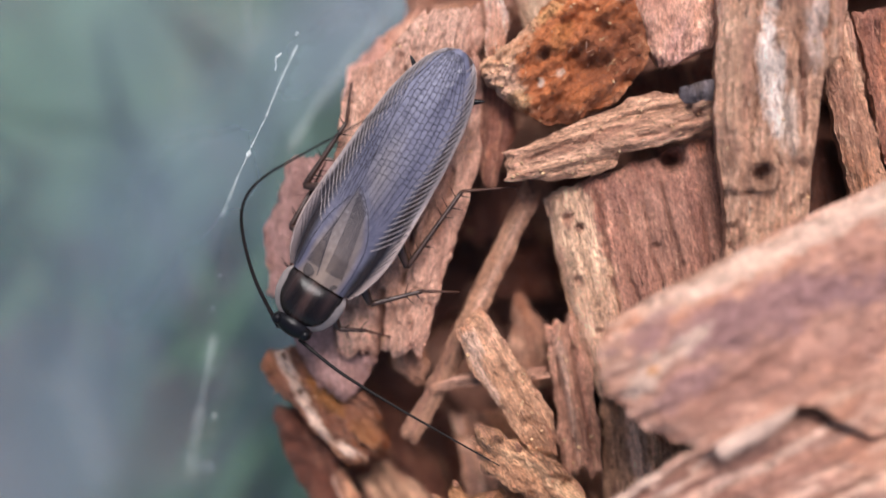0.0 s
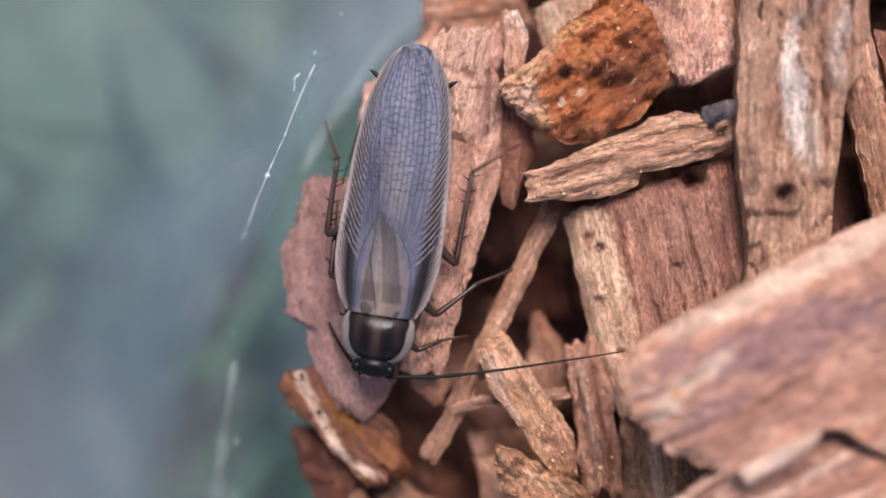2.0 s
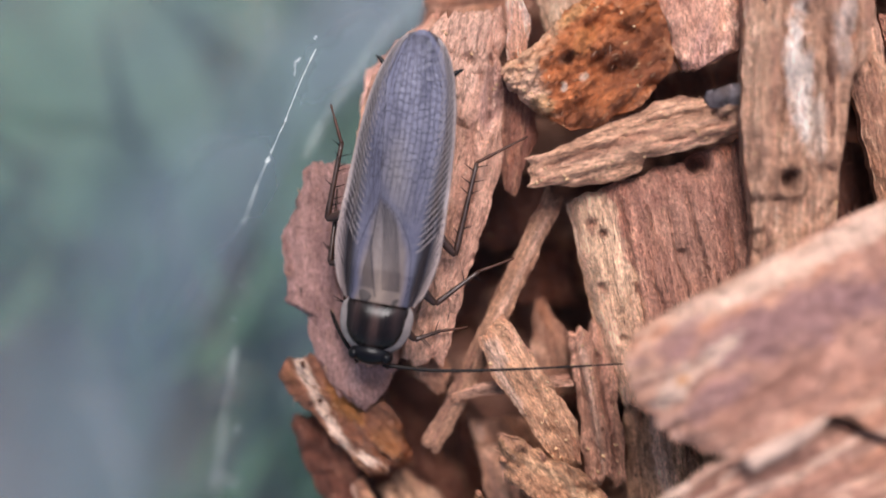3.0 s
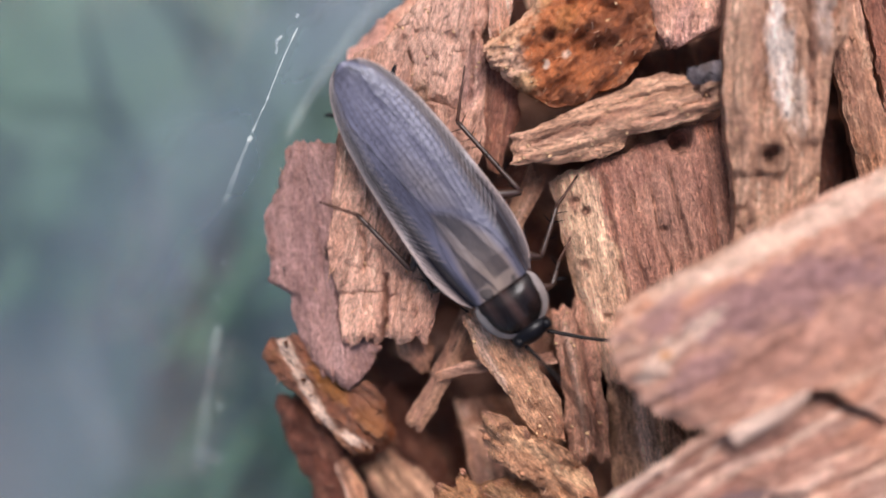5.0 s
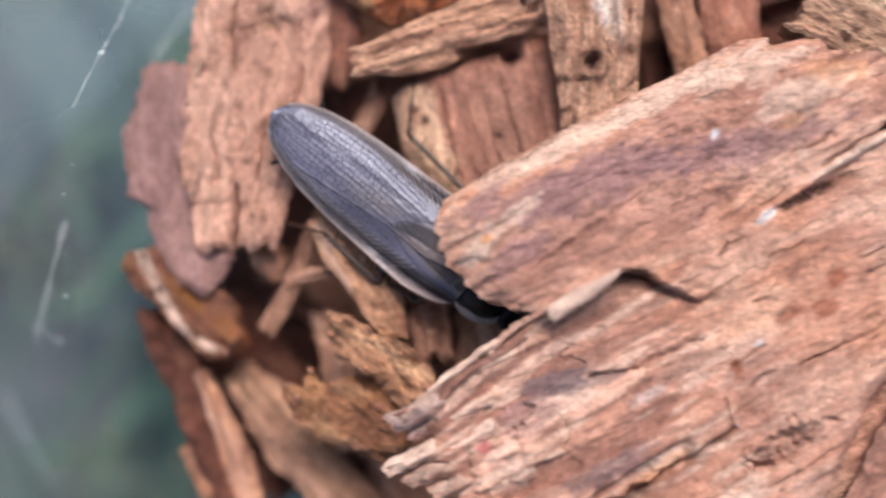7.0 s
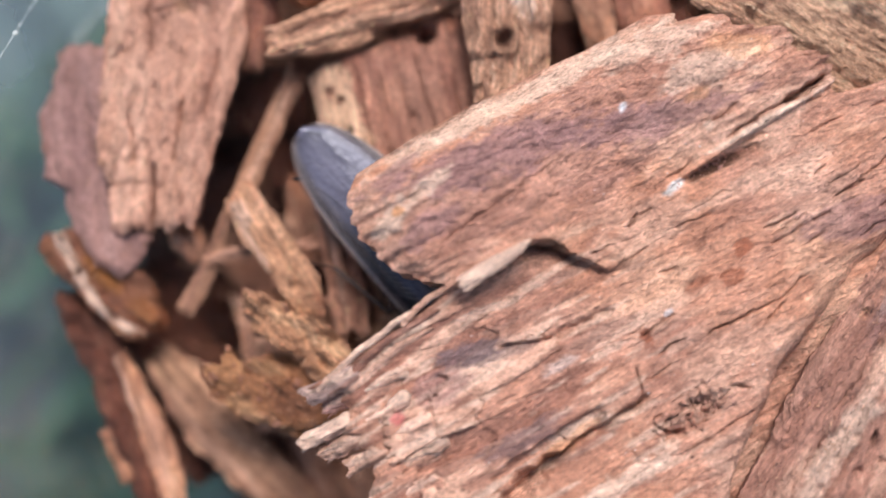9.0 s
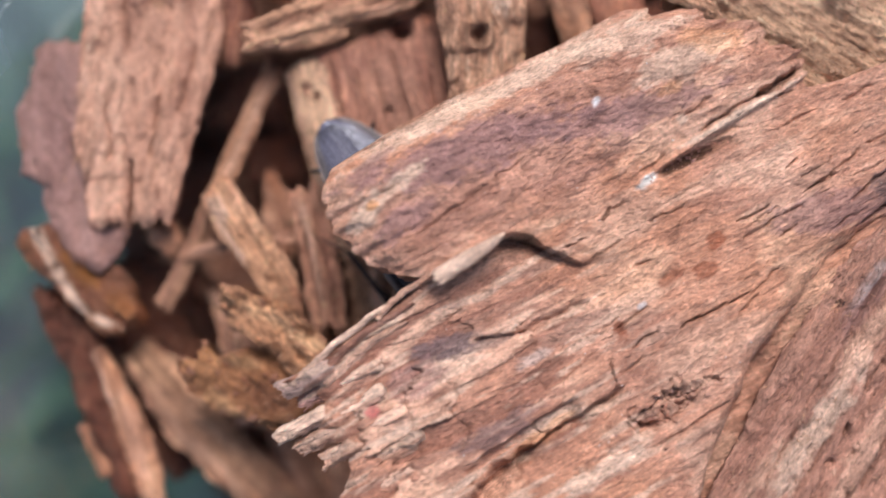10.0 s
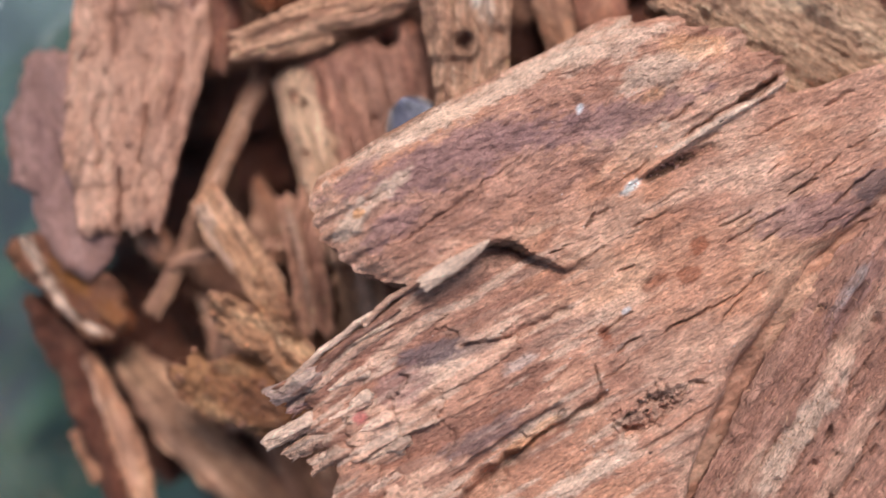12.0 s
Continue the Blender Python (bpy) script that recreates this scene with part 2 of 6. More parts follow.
def plastic_material():
    """Clear plastic, hazed and scuffed; brightness is painted into the haze as well."""
    m, nodes, links, bsdf = material("hazy_clear_plastic")
    out = nodes["Material Output"]
    coord = nodes.new("ShaderNodeTexCoord")
    mapping = nodes.new("ShaderNodeMapping")
    mapping.inputs["Scale"].default_value = (60, 60, 14)
    links.new(coord.outputs["Object"], mapping.inputs[0])
    n = node(nodes, "ShaderNodeTexNoise", Scale=1.0, Detail=4.0, Roughness=0.55, Distortion=0.5)
    links.new(mapping.outputs[0], n.inputs["Vector"])
    haze = nodes.new("ShaderNodeMapRange")
    haze.inputs["From Min"].default_value, haze.inputs["From Max"].default_value = 0.5, 1.1
    haze.inputs["To Min"].default_value, haze.inputs["To Max"].default_value = 0.06, 0.35
    split = nodes.new("ShaderNodeSeparateXYZ")
    links.new(coord.outputs["Object"], split.inputs[0])

    def sums(how, a, b, c=None):
        """a, b and c: sockets or numbers."""
        n_ = nodes.new("ShaderNodeMath")
        n_.operation = how
        for slot, value in enumerate((a, b) if c is None else (a, b, c)):
            if hasattr(value, "is_linked"):
                links.new(value, n_.inputs[slot])
            else:
                n_.inputs[slot].default_value = value
        return n_.outputs[0]

    # brightness painted as haze: it sets in above a slanting line, thins higher up
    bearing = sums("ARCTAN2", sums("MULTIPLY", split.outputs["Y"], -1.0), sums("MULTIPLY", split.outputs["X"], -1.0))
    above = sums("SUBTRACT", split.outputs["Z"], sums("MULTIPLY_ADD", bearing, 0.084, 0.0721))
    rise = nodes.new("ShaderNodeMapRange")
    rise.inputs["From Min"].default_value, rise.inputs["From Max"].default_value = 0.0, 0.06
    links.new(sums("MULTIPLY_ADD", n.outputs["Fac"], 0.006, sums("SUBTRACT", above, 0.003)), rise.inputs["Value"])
    bright_haze = ramp(nodes, [(0.0, (0.06, 0.06, 0.06)), (0.03, (0.36, 0.36, 0.36)), (0.2, (0.52, 0.52, 0.52)), (0.42, (0.34, 0.34, 0.34)), (0.52, (0.14, 0.14, 0.14)), (1.0, (0.08, 0.08, 0.08))])
    links.new(rise.outputs[0], bright_haze.inputs[0])
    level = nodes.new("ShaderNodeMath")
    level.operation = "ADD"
    # painted brightness: extra haze over a belt of the wall
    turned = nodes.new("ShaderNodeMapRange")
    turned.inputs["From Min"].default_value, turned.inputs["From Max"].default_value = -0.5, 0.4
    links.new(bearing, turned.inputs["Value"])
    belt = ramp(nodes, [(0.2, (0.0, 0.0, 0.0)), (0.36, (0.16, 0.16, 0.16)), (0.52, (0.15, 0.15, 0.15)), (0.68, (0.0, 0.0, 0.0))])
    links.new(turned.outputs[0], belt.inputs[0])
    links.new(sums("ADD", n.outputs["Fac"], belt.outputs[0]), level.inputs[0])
    links.new(bright_haze.outputs[0], level.inputs[1])
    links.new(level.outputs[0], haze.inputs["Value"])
    clear = nodes.new("ShaderNodeBsdfTransparent")
    clear.inputs[0].default_value = (0.93, 0.97, 0.96, 1)
    milky = nodes.new("ShaderNodeBsdfTranslucent")
    milky.inputs[0].default_value = (0.64, 0.71, 0.77, 1)
    gloss = nodes.new("ShaderNodeBsdfGlossy")
    gloss.inputs["Roughness"].default_value = 0.12
    first, second = nodes.new("ShaderNodeMixShader"), nodes.new("ShaderNodeMixShader")
    links.new(haze.outputs[0], first.inputs[0])
    links.new(clear.outputs[0], first.inputs[1])
    links.new(milky.outputs[0], first.inputs[2])
    second.inputs[0].default_value = 0.06
    links.new(first.outputs[0], second.inputs[1])
    links.new(gloss.outputs[0], second.inputs[2])
    links.new(second.outputs[0], out.inputs["Surface"])
    return m


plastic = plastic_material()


def ground_material():
    m, nodes, links, bsdf = material("lawn")
    coord = nodes.new("ShaderNodeTexCoord")
    big = node(nodes, "ShaderNodeTexNoise", Scale=20.0, Detail=3.0, Roughness=0.5)
    small = node(nodes, "ShaderNodeTexNoise", Scale=160.0, Detail=4.0, Roughness=0.6)
    links.new(coord.outputs["Object"], big.inputs["Vector"])
    links.new(coord.outputs["Object"], small.inputs["Vector"])
    tones = ramp(nodes, [(0.36, (0.108, 0.104, 0.104)), (0.46, (0.08, 0.092, 0.09)), (0.53, (0.064, 0.122, 0.08)), (0.66, (0.085, 0.138, 0.096))])
    links.new(big.outputs["Fac"], tones.inputs[0])
    detail = ramp(nodes, [(0.3, (0.6, 0.6, 0.6)), (0.7, (1.3, 1.3, 1.3))])
    links.new(small.outputs["Fac"], detail.inputs[0])
    links.new(mixed(nodes, links, tones.outputs[0], detail.outputs[0], 0.8, "MULTIPLY"), bsdf.inputs["Base Color"])
    bsdf.inputs["Roughness"].default_value = 0.9
    return m


lawn = ground_material()
blade_mat = plain("grass_blade", (0.056, 0.108, 0.064), 0.55, scale=90, vary=0.45)


# ---- shape helpers ----
def lattice(ix, iy, seed):
    h = (ix.astype(np.int64) * 374761393 + iy.astype(np.int64) * 668265263 + seed * 362437) & 0xFFFFFFFF
    h = ((h ^ (h >> 13)) * 1274126177) & 0xFFFFFFFF
    h = ((h ^ (h >> 16)) * 1103515245) & 0xFFFFFFFF
    return ((h ^ (h >> 15)) & 0xFFFF) / 65535.0


def value_noise(x, y, seed):
    x, y = np.broadcast_arrays(np.asarray(x, float), np.asarray(y, float))
    ix, iy = np.floor(x), np.floor(y)
    fx, fy = x - ix, y - iy
    fx, fy = fx * fx * (3 - 2 * fx), fy * fy * (3 - 2 * fy)
    low = lattice(ix, iy, seed) * (1 - fx) + lattice(ix + 1, iy, seed) * fx
    high = lattice(ix, iy + 1, seed) * (1 - fx) + lattice(ix + 1, iy + 1, seed) * fx
    return low * (1 - fy) + high * fy


def fbm(x, y, seed, octaves=4):
    total, size, norm = 0.0, 1.0, 0.0
    for k in range(octaves):
        total = total + size * value_noise(np.asarray(x) * 2**k, np.asarray(y) * 2**k, seed + 17 * k)
        norm, size = norm + size, size * 0.55
    return total / norm


def resampled(points, count):
    p = np.array(points, float)
    d = np.r_[0, np.cumsum(np.hypot(*np.diff(p, axis=0).T))]
    s = np.linspace(0, d[-1], count)
    return np.stack([np.interp(s, d, p[:, 0]), np.interp(s, d, p[:, 1])], 1)


def mesh_object(name, verts, faces, materials, parent=None, label="", smooth=True, slots=None):
    """verts in mm."""
    data = bpy.data.meshes.new(name)
    data.from_pydata((np.asarray(verts, float) * MM).tolist(), [], [tuple(f) for f in np.asarray(faces).tolist()] if isinstance(faces, np.ndarray) else faces)
    for m in materials:
        data.materials.append(m)
    if smooth:
        data.polygons.foreach_set("use_smooth", np.ones(len(data.polygons), bool))
    if slots is not None:
        data.polygons.foreach_set("material_index", slots)
    data.update()
    ob = new(name, data)
    if parent:
        ob.parent = parent
    if label:
        ob["label"] = label
    return ob


def groove(h, x, y, x0, y0, x1, y1, width, depth, seed):
    """A ragged crack from one point to another."""
    d = np.array([x1 - x0, y1 - y0])
    n = np.hypot(*d)
    t = ((x - x0) * d[0] + (y - y0) * d[1]) / n
    off = ((x - x0) * -d[1] + (y - y0) * d[0]) / n + 0.5 * (fbm(t * 0.9, 0 * t, seed, 3) - 0.5)
    run = np.clip(np.minimum(t, n - t) / (0.12 * n) + 0.3, 0, 1)
    return h - depth * run * np.exp(-((off / (width * (0.5 + fbm(t * 1.3, 0 * t + 4, seed, 2)))) ** 2))


def pit(h, x, y, cx, cy, radius, depth):
    return h - depth * np.exp(-(((x - cx) ** 2 + (y - cy) ** 2) / radius**2) ** 1.5)


def stain(ob, verts, base, patches, seed, cover=0.0):
    """Lays ragged colour patches on a thing: (x, y, half length, half width, turn, colour, strength), in mm and degrees of its own space. base: a colour, or one for each vertex."""
    x, y = np.asarray(verts, float)[:, 0], np.asarray(verts, float)[:, 1]
    ragged = 1.1 * (fbm(x * 0.5, y * 1.1, seed, 4) - 0.5) + 0.9 * (fbm(x * 1.7, y * 3.6, seed + 3, 3) - 0.5)
    colour = np.ones((len(x), 3)) * np.asarray(base, float)
    cover = np.full(len(x), float(cover))
    for cx, cy, long, wide, turn, tint, strength in patches:
        a = radians(turn)
        u, v = ((x - cx) * math.cos(a) + (y - cy) * math.sin(a)) / long, ((y - cy) * math.cos(a) - (x - cx) * math.sin(a)) / wide
        m = strength * np.clip((1.0 - np.hypot(u, v) - ragged) / 0.4 + 0.4, 0, 1)
        colour = colour * (1 - m[:, None]) + np.asarray(tint) * m[:, None]
        cover = np.maximum(cover, m)
    layer = ob.data.attributes.new("stain", "FLOAT_COLOR", "POINT")
    layer.data.foreach_set("color", np.c_[colour, np.ones(len(x))].astype(np.float32).ravel())
    layer = ob.data.attributes.new("stain_cover", "FLOAT", "POINT")
    layer.data.foreach_set("value", cover.astype(np.float32))
    return ob


def closed_sheet(px, py, top, low, split=None, rough_side=0.25, seed=0):
    """A closed lump from a grid of places with upper and lower heights; its sides are fibrous."""
    ns, nr = px.shape
    ring = [(i, 0) for i in range(ns)] + [(ns - 1, j) for j in range(1, nr)] + [(i, nr - 1) for i in range(ns - 2, -1, -1)] + [(0, j) for j in range(nr - 2, 0, -1)]
    ri, rj = np.array(ring).T
    cx, cy = px.mean(), py.mean()
    upper = np.stack([px, py, top], -1).reshape(-1, 3)
    lower = np.stack([cx + (px - cx) * 0.97, cy + (py - cy) * 0.93, low], -1).reshape(-1, 3)
    rx, ry, rt, rl = px[ri, rj], py[ri, rj], top[ri, rj], low[ri, rj]
    away = np.stack([rx - cx, ry - cy], 1)
    away /= np.maximum(np.hypot(*away.T), 1e-6)[:, None]
    walls = []
    for k, f in enumerate((0.3, 0.65)):
        push = rough_side * (fbm(np.arange(len(ring)) * 0.35, np.full(len(ring), 9.0 * k), seed + k, 3) - 0.45)
        shrink = 1 - 0.04 * f
        walls.append(np.stack([cx + (rx - cx) * shrink + away[:, 0] * push, cy + (ry - cy) * shrink + away[:, 1] * push, rt * (1 - f) + rl * f], 1))
    verts = np.concatenate([upper, lower, *walls])
    n = ns * nr
    i, j = np.meshgrid(np.arange(ns - 1), np.arange(nr - 1), indexing="ij")
    a, b, c, d = i * nr + j, i * nr + j + 1, (i + 1) * nr + j + 1, (i + 1) * nr + j
    up = np.stack([a, d, c, b], -1).reshape(-1, 4)
    down = up[:, ::-1] + n
    count = len(ring)
    k = np.arange(count)
    k2 = (k + 1) % count
    top_ids, low_ids = ri * nr + rj, n + ri * nr + rj
    rows = [top_ids, 2 * n + k, 2 * n + count + k, low_ids]
    sides = [np.stack([u[k], u[k2], v[k2], v[k]], -1) for u, v in zip(rows, rows[1:])]
    faces = np.concatenate([up, down, *sides])
    area = np.sum(px[ri, rj] * np.roll(py[ri, rj], -1) - np.roll(px[ri, rj], -1) * py[ri, rj])
    if area < 0:
        faces = faces[:, ::-1]
    slots = np.zeros(len(faces), np.int32)
    if split is not None:
        part_ = split[:-1, :-1].reshape(-1).astype(np.int32)
        slots[: len(part_)] = part_
        slots[len(part_):2 * len(part_)] = part_
        edge = np.concatenate([split[ri, rj].astype(np.int32)] * 3)
        slots[2 * len(part_):] = edge
    return verts, faces, slots


KNOT = (4.1, -0.6)


def chip(name, label, at, turn, side_a, side_b, thick, mat, seed, rough=0.5, steps=0.0, rag=0.25, jag=0.25, res=0.15, split=0.0, mat2=None,
         grit=0, knot=0, facet=0.0, cross=0.0, crags=0.0, crumble=0, stains=(), holes=(), cuts=()):
    """A bark or wood chip between two long sides, its fibres along local x. at: the middle of its upper face in mm."""
    length = max(np.ptp(np.array(side_a)[:, 0]), np.ptp(np.array(side_b)[:, 0]))
    width = np.hypot(*(np.mean(side_a, 0) - np.mean(side_b, 0)))
    ns, nr = int(np.clip(length / res, 8, 260)), int(np.clip(width / res, 6, 160))
    a, b = resampled(side_a, ns), resampled(side_b, ns)
    s, r = np.linspace(0, 1, ns)[:, None], np.linspace(0, 1, nr)[None, :]
    a[:, 1] += rag * 2 * (fbm(a[:, 0] * 0.8, 0 * a[:, 0], seed, 4) - 0.5)
    b[:, 1] += rag * 2 * (fbm(b[:, 0] * 0.8, 0 * b[:, 0] + 7, seed, 4) - 0.5)
    px = a[:, None, 0] * (1 - r) + b[:, None, 0] * r
    py = a[:, None, 1] * (1 - r) + b[:, None, 1] * r
    fray = fbm(r * width * 1.5, 0 * r, seed + 3, 3) - 0.5
    fray2 = fbm(r * width * 1.5, 0 * r + 5, seed + 4, 3) - 0.5
    px = px + jag * 3 * (fray * np.exp(-s * length / 1.6) + fray2 * np.exp(-(1 - s) * length / 1.6))
    h = rough * 1.1 * (fbm(px * 0.13 + seed, py * 1.25, seed, 5) - 0.5) + rough * 0.9 * (fbm(px * 0.25, py * 0.3, seed + 5, 3) - 0.5)
    h = h + rough * 0.5 * (fbm(px * 0.8, py * 3.6, seed + 8, 3) - 0.5)
    h = h - rough * 0.9 * np.clip(fbm(px * 0.3, py * 2.2, seed + 9, 3) - 0.6, 0, 1)
    if steps:
        level = fbm(px * 0.1 + 3, py * 0.42, seed + 21, 4) * 7
        frac = level - np.floor(level)
        h = h + steps * (np.floor(level) + np.clip((frac - 0.8) / 0.2, 0, 1) - 3.2) * 0.55
    if cross:
        strip_ = np.floor(py / 1.5 + 2.6 * fbm(px * 0.1, py * 0.15, seed + 60, 3))
        along = px / 6.0 + 7.3 * lattice(strip_, strip_ * 0, seed + 61) + 0.5 * fbm(px * 0.5, py * 1.5, seed + 62, 3)
        gap = np.minimum(along - np.floor(along), 1 - (along - np.floor(along))) * 6.0
        h = h + cross * (lattice(strip_, np.floor(along), seed + 63) - 0.5) - cross * 0.6 * np.exp(-((gap / 0.16) ** 2))
    if crags:
        h = h + crags * 2.2 * (fbm(px * 0.45, py * 0.55, seed + 70, 5) - 0.5) - crags * 1.6 * np.clip(fbm(px * 0.7, py * 0.8, seed + 71, 4) - 0.55, 0, 1)
    if facet:
        h = h - facet * np.clip((split - r) / split, 0, 1) ** 1.5 * 1.6
    if knot:
        ux, uy = px - KNOT[0] + 0.5 * (fbm(px * 1.2, py * 1.2, 400, 3) - 0.5), py - KNOT[1] + 0.5 * (fbm(px * 1.2, py * 1.2, 401, 3) - 0.5)
        h = pit(h, ux, uy, 0, 0, 0.6, 1.3)
        h = h + 0.45 * np.exp(-((ux**2 + uy**2) ** 0.5 - 1.0) ** 2 / 0.12)
        h = groove(h, px, py, KNOT[0] + 1.6, KNOT[1] - 2.6, KNOT[0] + 1.3, KNOT[1] - 0.4, 0.22, 0.4, seed)
    for hx, hy, wide, deep in holes:
        h = pit(h, px + 0.4 * (fbm(px * 1.5, py * 1.5, seed + 81, 3) - 0.5), py + 0.3 * (fbm(px * 1.5, py * 1.5, seed + 82, 3) - 0.5), hx, hy, wide, deep)
    for k, line in enumerate(cuts):
        h = groove(h, px, py, *line, seed + 90 + k)
    edge = np.minimum(np.minimum(r, 1 - r) * width, np.minimum(s, 1 - s) * length)
    h = h - 0.55 * np.exp(-((edge / 0.45) ** 1.3)) * (0.5 + fbm(px, py, seed + 31, 2))
    low = -thick + 0.5 * (fbm(px * 0.2, py * 0.6, seed + 40, 3) - 0.5) + 0.3 * np.exp(-edge / 0.5)
    low = np.minimum(low, h - 0.25)
    mask = (r < split + 0.35 * (fbm(px * 0.25, py * 0.4, seed + 50, 3) - 0.5)) if split else None
    verts, faces, slots = closed_sheet(px, py, h, low, mask, seed=seed)
    ob = mesh_object(name, verts, faces, [mat, mat2] if mat2 else [mat], slots=slots if mat2 else None)
    ob.matrix_basis = mpose(*at, 0, 0, turn)
    if stains:
        stain(ob, verts, (0.5, 0.25, 0.17), stains, seed + 100)
    # pale crumbs: resin grit, on some chips added in place of bright glints
    if grit:
        crumbs = []
        for _ in range(26):
            i, j = random.randrange(2, ns - 2), random.randrange(1, nr - 1)
            crumbs.append((px[i, j], py[i, j], h[i, j], random.uniform(0.05, 0.17)))
        part("crumbs_and_glints", lumps(crumbs), crumb_mat, ob, "pale resin crumbs, some standing in for glints")["kind"] = "stuff"
    if crumble:
        bits = []
        for _ in range(crumble):
            i, j = random.randrange(1, ns - 1), random.randrange(0, nr)
            i = int(i * random.random()) if random.random() < 0.5 else i
            bits.append((px[i, j], py[i, j], h[i, j] + 0.02, random.choice((0.12, 0.16, 0.2, 0.28, 0.4))))
        part("grit", lumps(bits), mat, ob, "crumbling bits of rotten bark")["kind"] = "stuff"
    count = int(length * width * 0.45)
    if count > 12:
        hairs = bmesh.new()
        for _ in range(count):
            i, j = random.randrange(1, ns - 1), random.randrange(1, nr - 1)
            root = Vector((px[i, j], py[i, j], h[i, j] - 0.02))
            long = random.uniform(0.15, 0.75) * (2 if random.random() < 0.08 else 1)
            way = Vector((random.gauss(0, 1), random.gauss(0, 0.45), abs(random.gauss(0, 0.22)))).normalized() * long
            thin = random.uniform(0.012, 0.035)
            tube(hairs, [root, root + way * 0.6 + Vector((0, 0, 0.04)), root + way], [thin, thin * 0.9, thin * 0.3], 4, False)
        part("loose_fibres", hairs, pale, ob, "fine pale wood fibres")["kind"] = "stuff"
    return tagged(ob, label, "wood chip", "bark and wood chips in the tub")


def lumps(places):
    """Small irregular crumbs at (x, y, z, radius)."""
    bm = bmesh.new()
    for x, y, z, radius in places:
        turn = Euler([random.uniform(0, 6) for _ in range(3)]).to_matrix().to_4x4()
        size = Matrix.Diagonal((radius * random.uniform(0.7, 1.6), radius, radius * random.uniform(0.5, 1), 1))
        made = bmesh.ops.create_icosphere(bm, subdivisions=1, radius=1)["verts"]
        for v in made:
            v.co *= random.uniform(0.5, 1.35)
        bmesh.ops.transform(bm, verts=made, matrix=Matrix.Translation((x, y, z)) @ turn @ size)
    return bm


def part(name, bm, mat, parent=None, label=""):
    """Links a bmesh in mm as one mesh object under a thing or a part."""
    bmesh.ops.scale(bm, vec=(MM, MM, MM), verts=bm.verts)
    data = bpy.data.meshes.new(name)
    bm.to_mesh(data)
    bm.free()
    data.materials.append(mat)
    data.polygons.foreach_set("use_smooth", np.ones(len(data.polygons), bool))
    ob = new(name, data)
    if parent:
        ob.parent = parent
    if label:
        ob["label"] = label
    return ob


def tube(bm, points, radii, sides=8, tidy=True):
    """A round limb through points in mm."""
    pts = [Vector(p) for p in points]
    rings = []
    for i, p in enumerate(pts):
        ahead = (pts[min(i + 1, len(pts) - 1)] - pts[max(i - 1, 0)]).normalized()
        side = ahead.cross(Vector((0, 0, 1)) if abs(ahead.z) < 0.9 else Vector((0, 1, 0))).normalized()
        up = side.cross(ahead)
        rings.append([bm.verts.new(p + radii[i] * (math.cos(a) * side + math.sin(a) * up)) for a in (2 * math.pi * k / sides for k in range(sides))])
    for u, v in zip(rings, rings[1:]):
        for k in range(sides):
            bm.faces.new((u[k], u[(k + 1) % sides], v[(k + 1) % sides], v[k]))
    bm.faces.new(rings[0][::-1])
    bm.faces.new(rings[-1])
    if tidy:
        bmesh.ops.recalc_face_normals(bm, faces=bm.faces)
    return bm


def curve_points(control, count):
    """A smooth line through control points."""
    p = [Vector(c) for c in control]
    out = []
    for k in range(count):
        t = k / (count - 1) * (len(p) - 1)
        i = min(int(t), len(p) - 2)
        f = t - i
        a, b, c, d = p[max(i - 1, 0)], p[i], p[i + 1], p[min(i + 2, len(p) - 1)]
        out.append(0.5 * (2 * b + (c - a) * f + (2 * a - 5 * b + 4 * c - d) * f * f + (3 * b - a - 3 * c + d) * f**3))
    return out


# ---- ground and the plastic tub ----
def ground():
    bm = bmesh.new()
    bmesh.ops.create_grid(bm, x_segments=60, y_segments=60, size=40000)
    for v in bm.verts:
        if max(abs(v.co.x), abs(v.co.y)) > 3000:
            v.co.z = 40 * noise.noise(v.co * 0.0002)
    ob = part("ground", bm, lawn)
    tagged(ob, "mown lawn with patches of bare grey soil", "ground", kind="structure")
    rng = random.Random(5)
    verts, faces = [], []
    for _ in range(5200):
        x, y = rng.uniform(-260, 60), rng.uniform(-190, 190)
        if math.hypot(x - TUB[0], y - TUB[1]) < TUB[2] + 4:
            continue
        if fbm(x * 0.018, y * 0.018, 77, 2) < 0.42:
            continue
        a, tall, wide = rng.uniform(0, 6.28), rng.uniform(12, 34), rng.uniform(0.7, 1.6)
        lean = rng.uniform(3, 16)
        n = len(verts)
        cx, cy, sx, sy = math.cos(a), math.sin(a), -math.sin(a), math.cos(a)
        for f, w, push in ((0, 1, 0), (0.5, 0.8, 0.3), (0.85, 0.4, 0.75), (1, 0.06, 1)):
            for side in (-1, 1):
                verts.append((x + sx * side * wide * w + cx * lean * push, y + sy * side * wide * w + cy * lean * push, tall * f * (1 - 0.15 * push)))
        faces += [(n, n + 1, n + 3, n + 2), (n + 2, n + 3, n + 5, n + 4), (n + 4, n + 5, n + 7, n + 6)]
    grass = mesh_object("grass", verts, faces, [blade_mat])
    tagged(grass, "short green grass blades round the tub", "grass", kind="stuff")


TUB = (29.5, -4.0, 49.0)


